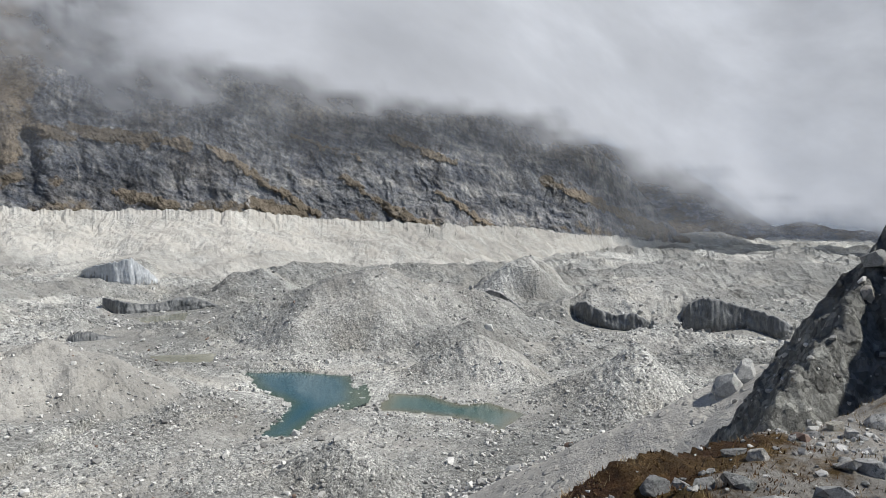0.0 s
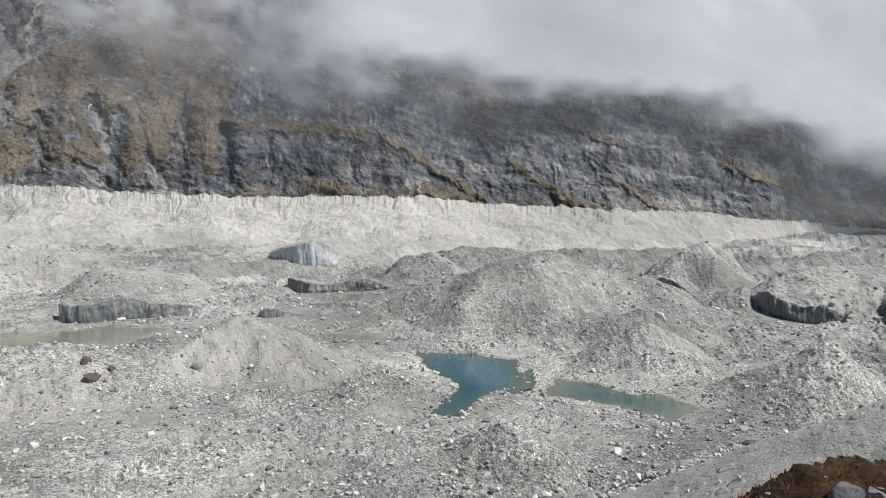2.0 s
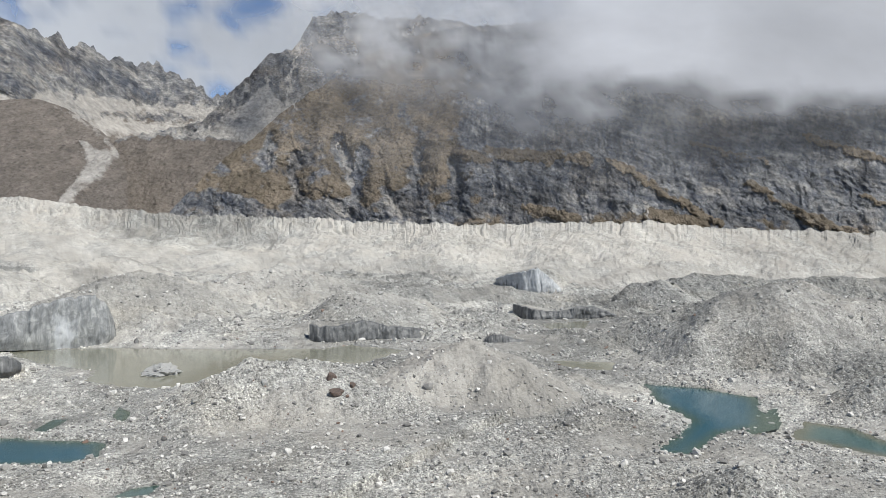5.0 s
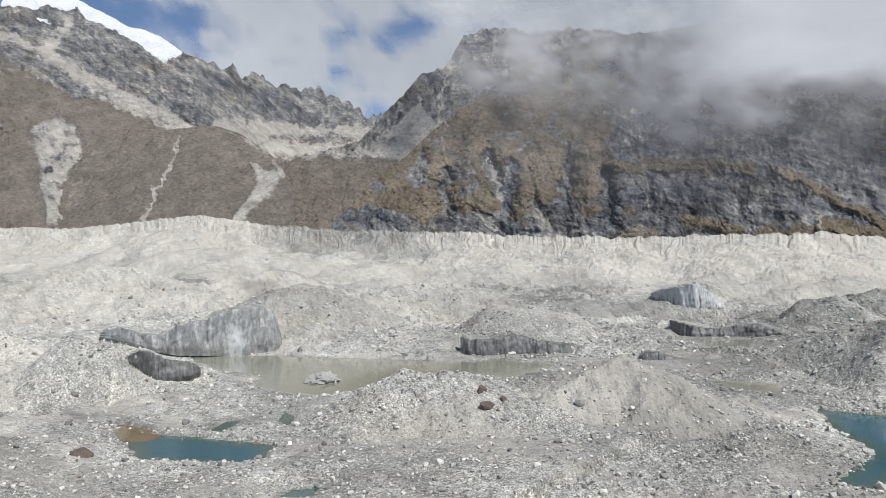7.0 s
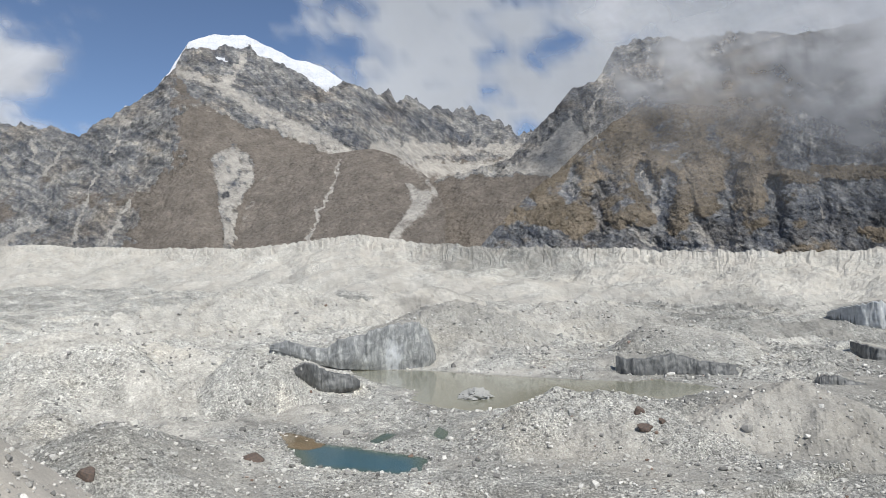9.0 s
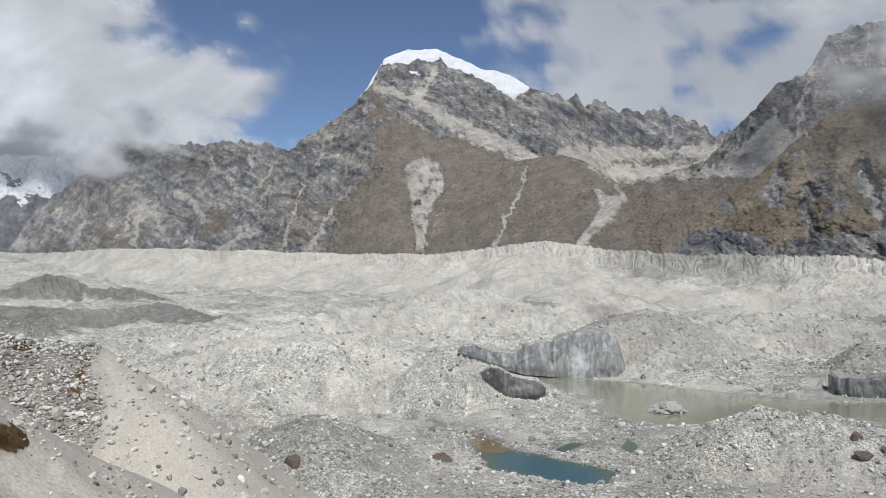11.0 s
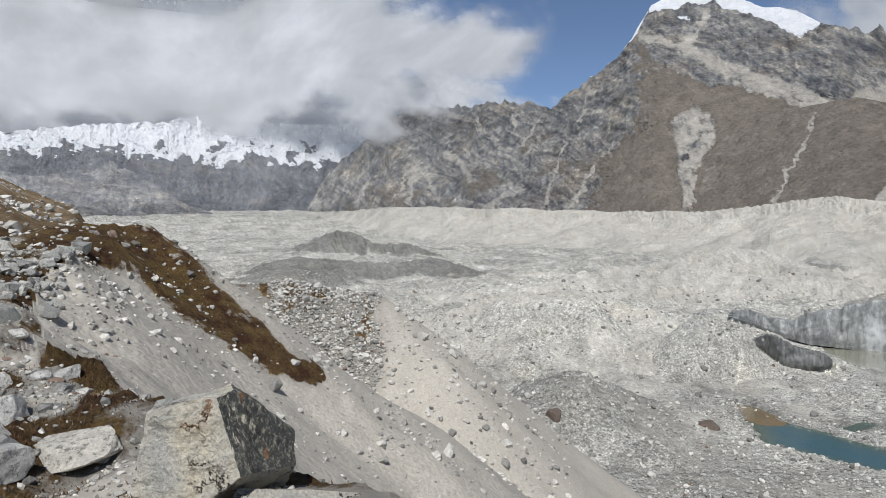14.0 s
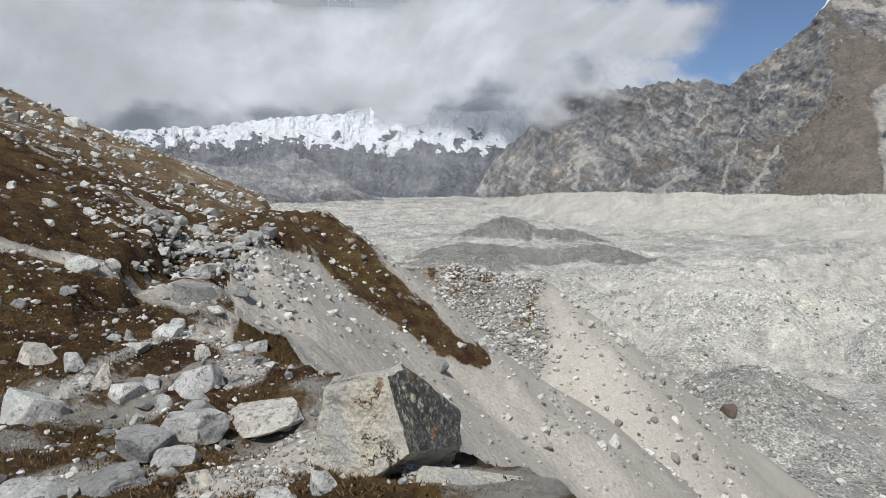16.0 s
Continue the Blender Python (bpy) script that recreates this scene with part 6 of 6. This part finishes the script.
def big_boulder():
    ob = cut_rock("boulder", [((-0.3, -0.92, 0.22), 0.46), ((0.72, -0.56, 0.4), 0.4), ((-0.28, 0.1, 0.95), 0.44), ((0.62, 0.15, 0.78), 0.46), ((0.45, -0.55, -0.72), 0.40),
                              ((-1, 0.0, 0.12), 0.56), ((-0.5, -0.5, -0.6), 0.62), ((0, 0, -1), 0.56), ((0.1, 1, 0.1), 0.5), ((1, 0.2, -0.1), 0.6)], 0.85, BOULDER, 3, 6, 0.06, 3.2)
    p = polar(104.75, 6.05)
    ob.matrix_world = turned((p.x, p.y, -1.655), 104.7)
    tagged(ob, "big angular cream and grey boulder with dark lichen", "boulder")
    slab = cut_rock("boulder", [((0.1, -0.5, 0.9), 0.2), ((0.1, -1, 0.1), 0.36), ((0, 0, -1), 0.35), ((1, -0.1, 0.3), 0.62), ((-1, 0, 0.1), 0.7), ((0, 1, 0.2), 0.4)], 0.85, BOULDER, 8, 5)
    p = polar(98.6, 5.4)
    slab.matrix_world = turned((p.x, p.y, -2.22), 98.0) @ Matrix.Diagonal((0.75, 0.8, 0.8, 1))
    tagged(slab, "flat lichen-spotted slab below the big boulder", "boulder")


big_boulder()


def near_rock(k, b, e, w, h, label, mat=None):
    """A rock whose foot shows at bearing b and elevation e; w, h: its width and height in degrees."""
    x, y, d = sight(b, e)
    rnd = random.Random(900 + k)
    width, high = d * radians(w), d * radians(h) * 1.15
    cuts = [((rnd.uniform(-0.5, 0.5), rnd.uniform(-0.6, 0.2), 1), rnd.uniform(0.4, 0.52)), ((0, 0, -1), 0.6)]
    for j in range(9):
        a = j * 0.698 + rnd.uniform(-0.35, 0.35)
        cuts.append(((math.cos(a), math.sin(a), rnd.uniform(-0.25, 0.75)), rnd.uniform(0.42, 0.66)))
    ob = cut_rock("stone", cuts, 0.85, mat or BRIGHT, k + 1, 4 if w > 1.5 else 3, 0.05, 2.4)
    ground_z = float(ground_at(np.array([x]), np.array([y]))[0])
    ob.matrix_world = turned((x, y, ground_z + high * 0.2), b + rnd.uniform(-20, 20)) @ pose(0, 0, 0, rnd.uniform(-9, 9), rnd.uniform(-12, 12), 0) @ Matrix.Diagonal((width * 0.9, width * 0.7, high * 0.8, 1))
    return tagged(ob, label, "stone", "stones on the moraine")


PALE_BLOCK, FLAT_STONE, TURF_STONE = "pale angular granite block on brown turf", "flat pale stone lying by the path", "small weathered stone in brown turf"
ROUND_THE_PATH = [(129.6, -9.2, 2.1, 1.4), (127.3, -9.8, 1.3, 1.3), (129.9, -13.1, 3.7, 2.5), (125.4, -11.3, 1.2, 1.8), (124.1, -12.2, 2.3, 1.4), (122.2, -11.6, 1.3, 1.0), (118.7, -12.0, 3.2, 2.2), (118.7, -9.7, 1.1, 1.1), (119.6, -15.2, 3.9, 2.7), (118.8, -14.2, 2.1, 1.7), (114.3, -14.4, 6.2, 1.5), (120.8, -17.1, 3.4, 1.6), (119.0, -18.7, 1.9, 1.7), (122.8, -15.9, 4.4, 1.9), (125.0, -18.0, 4.8, 1.4), (129.7, -18.1, 4.2, 1.4), (110.0, -19.4, 1.8, 1.6), (123.2, -14.0, 0.7, 0.9), (123.7, -8.3, 0.6, 1.2), (120.9, -8.0, 2.0, 1.1), (119.1, -5.5, 2.9, 1.7), (116.0, -5.1, 1.5, 0.8), (114.7, -9.5, 1.7, 1.0), (115.1, -10.3, 1.3, 0.7), (116.4, -9.3, 1.2, 0.6), (127.6, -4.8, 0.9, 0.5), (130.5, -5.6, 0.8, 0.7), (124.6, -8.1, 0.9, 0.4), (126.8, -3.1, 1.9, 1.2), (124.8, -3.1, 1.2, 0.8), (120.8, -0.8, 1.0, 0.5), (113.7, -20.1, 2.6, 0.7), (112.7, -15.2, 1.4, 0.4), (116.8, -12.1, 0.8, 0.3), (120.4, -7.4, 1.1, 0.7), (122.8, -3.3, 0.8, 0.4), (121.5, -2.1, 1.2, 0.5), (117.7, -6.5, 1.0, 0.6), (121.4, -13.3, 1.1, 1.4), (124.1, -15.8, 1.0, 0.7), (125.6, -16.1, 0.9, 0.4), (113.9, -10.6, 1.2, 0.4), (112.8, -20.1, 1.4, 0.5)]
BY_THE_EDGE = [(-30.3, -16.4, 2.0, 1.3), (-23.2, -16.5, 1.2, 1.0), (-28.2, -13.9, 1.1, 0.6), (-26.8, -14.6, 0.9, 0.5), (-30.6, -13.4, 1.3, 0.9), (-21.7, -16.4, 1.6, 0.7), (-16.2, -19.3, 2.2, 1.3),
               (-21.3, -11.9, 2.0, 1.6), (-22.4, -11.1, 1.6, 1.5), (-20.7, -12.4, 1.0, 1.1), (-30.2, -2.8, 1.5, 1.0), (-29.8, -5.1, 0.9, 0.8)]
for k, (b, e, w, h) in enumerate(ROUND_THE_PATH + BY_THE_EDGE):
    near_rock(k, b, e, w, h, FLAT_STONE if h < 0.45 * w else PALE_BLOCK if w > 1.7 else TURF_STONE, BRIGHT if b > 0 else PALE)
for k, (b, e, w, h) in enumerate([(127.0, 6.7, 1.2, 0.8), (125.5, 6.1, 0.7, 0.5), (130.7, 6.9, 0.8, 0.7), (128.5, 1.3, 1.0, 0.5), (126.2, 0.7, 0.7, 0.6), (130.8, 2.4, 0.5, 0.6), (129.4, 7.9, 0.7, 0.3), (125.7, 4.7, 0.7, 0.4), (123.8, 2.4, 0.6, 0.3), (126.4, 5.8, 0.7, 0.3), (129.2, 3.8, 0.5, 0.3), (122.3, 4.0, 0.5, 0.4)]):
    near_rock(60 + k, b, e, w, h, "grey rock lying on the dry golden slope")


def glacier_boulder(k, b, e, w, h, label, mat=None):
    ob = near_rock(80 + k, b, e, w * 0.8, h * 0.8, label, mat)
    tagged(ob, label, "boulder", "boulders on the glacier")
    ob.name = "glacier_boulder"


for k, (b, e, w, h) in enumerate([(76.2, -10.2, 0.8, 0.7), (43.9, -10.9, 0.7, 0.6), (46.9, -7.9, 0.3, 0.35), (-3.6, -8.2, 0.8, 0.7)]):
    glacier_boulder(k, b, e, w, h, "large pale boulder lying on glacier rubble")
for k, (b, e, w, h) in enumerate([(79.2, -13.4, 1.3, 1.0), (68.1, -13.4, 1.6, 0.8), (38.9, -10.7, 0.8, 0.7), (38.5, -11.8, 1.2, 0.5), (37.3, -11.3, 0.6, 0.5)]):
    glacier_boulder(10 + k, b, e, w, h, "dark reddish-brown boulder on grey rubble", RUSTY)


def lake_islet():
    """A heap of pale rubble standing out of the silty lake."""
    z = PONDS[2][4]
    d = z / math.tan(radians(-9.6))
    p = polar(51.2, d)
    ob = cut_rock("rubble_islet", [((0, 0, -1), 0.3), ((0.5, -0.4, 0.9), 0.6), ((-0.6, -0.3, 0.8), 0.55)], 1.0, BRIGHT, 31, 4, 0.3, 3.5)
    ob.matrix_world = turned((p.x, p.y, z + 1.0), 51) @ Matrix.Diagonal((8.5, 7.0, 4.6, 1))
    tagged(ob, "small heap of pale rubble in the silty lake", "islet")


lake_islet()


# ---- dry grass and dwarf shrubs on the crest ----
def leaf_material(name, a, b, c):
    m, nt, bs = material(name, 0.9)
    g = Graph(nt)
    ri = nt.nodes.new("ShaderNodeNewGeometry").outputs["Random Per Island"]
    g.link(g.ramp(ri, (0.0, a), (0.5, b), (1.0, c)), bs.inputs["Base Color"])
    return m


STRAW = leaf_material("dry_grass", (0.12, 0.075, 0.03), (0.27, 0.19, 0.09), (0.4, 0.31, 0.17))
HEATH = leaf_material("dwarf_heath", (0.03, 0.02, 0.012), (0.1, 0.055, 0.026), (0.2, 0.13, 0.06))


def blades(name, label, mat, x, y, high, wide, seed, spread=0.5):
    """Single blades or twigs, each one leaning triangle."""
    rs = np.random.RandomState(seed)
    n = len(x)
    z = ground_at(x, y)
    a, lean = rs.rand(n) * 6.283, rs.rand(n) * spread
    h, w = high * (0.5 + rs.rand(n)), wide * (0.6 + 0.8 * rs.rand(n))
    ca, sa = np.cos(a), np.sin(a)
    p0 = np.stack([x - sa * w, y + ca * w, z - 0.01], -1)
    p1 = np.stack([x + sa * w, y - ca * w, z - 0.01], -1)
    p2 = np.stack([x + ca * h * lean * 1.4, y + sa * h * lean * 1.4, z + h], -1)
    me = bpy.data.meshes.new(name)
    me.from_pydata(np.stack([p0, p1, p2], 1).reshape(-1, 3).tolist(), [], np.arange(3 * n).reshape(-1, 3).tolist())
    me.materials.append(mat)
    return tagged(new(name, me), label, "plants", kind="stuff")


def cover_at(field, x, y):
    r = np.hypot(x, y)
    b = np.degrees(np.arctan2(-x, y))
    b = np.where(b < -36, b + 360, b)
    return field[np.clip(np.searchsorted(R, r), 0, len(R) - 1), np.clip(np.searchsorted(B, b), 0, len(B) - 1)]


def plants():
    rs = np.random.RandomState(77)
    x1, y1 = on_bearing(rs, 500, 100, 134, 4.2, 30, 1.3)
    x2, y2 = on_bearing(rs, 420, -36, -8, 4.2, 14, 1.2)
    cx, cy = np.concatenate([x1, x2]), np.concatenate([y1, y2])
    keep = cover_at(TURF, cx, cy) + 0.25 * rs.randn(len(cx)) > 0.5
    cx, cy = cx[keep], cy[keep]
    m = 24
    x = (cx[:, None] + rs.randn(len(cx), m) * 0.07).ravel()
    y = (cy[:, None] + rs.randn(len(cx), m) * 0.07).ravel()
    blades("dry_grass_tufts", "sparse straw-coloured grass tufts", STRAW, x, y, 0.04, 0.0025, 78, 1.3)
    x1, y1 = on_bearing(rs, 2300, 100, 134, 4.5, 30, 0.9)
    x2, y2 = on_bearing(rs, 500, -36, -8, 4.5, 30, 1.2)
    cx, cy = np.concatenate([x1, x2]), np.concatenate([y1, y2])
    keep = cover_at(TURF, cx, cy) + 0.15 * rs.randn(len(cx)) > 0.62
    cx, cy = cx[keep], cy[keep]
    m = 80
    x = (cx[:, None] + rs.randn(len(cx), m) * 0.2).ravel()
    y = (cy[:, None] + rs.randn(len(cx), m) * 0.2).ravel()
    blades("dwarf_heath_mats", "low dark brown heath mats on the turf", HEATH, x, y, 0.026, 0.009, 79, 1.8)


plants()
trail_gravel()


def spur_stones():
    """Broken rubble where the spurs' ground is coloured dark."""
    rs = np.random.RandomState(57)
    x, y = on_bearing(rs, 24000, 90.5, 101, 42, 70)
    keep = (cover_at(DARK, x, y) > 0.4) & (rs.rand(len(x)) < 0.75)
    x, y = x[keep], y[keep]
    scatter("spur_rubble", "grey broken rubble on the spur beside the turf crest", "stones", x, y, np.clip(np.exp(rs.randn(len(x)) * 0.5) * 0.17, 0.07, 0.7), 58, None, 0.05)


spur_stones()
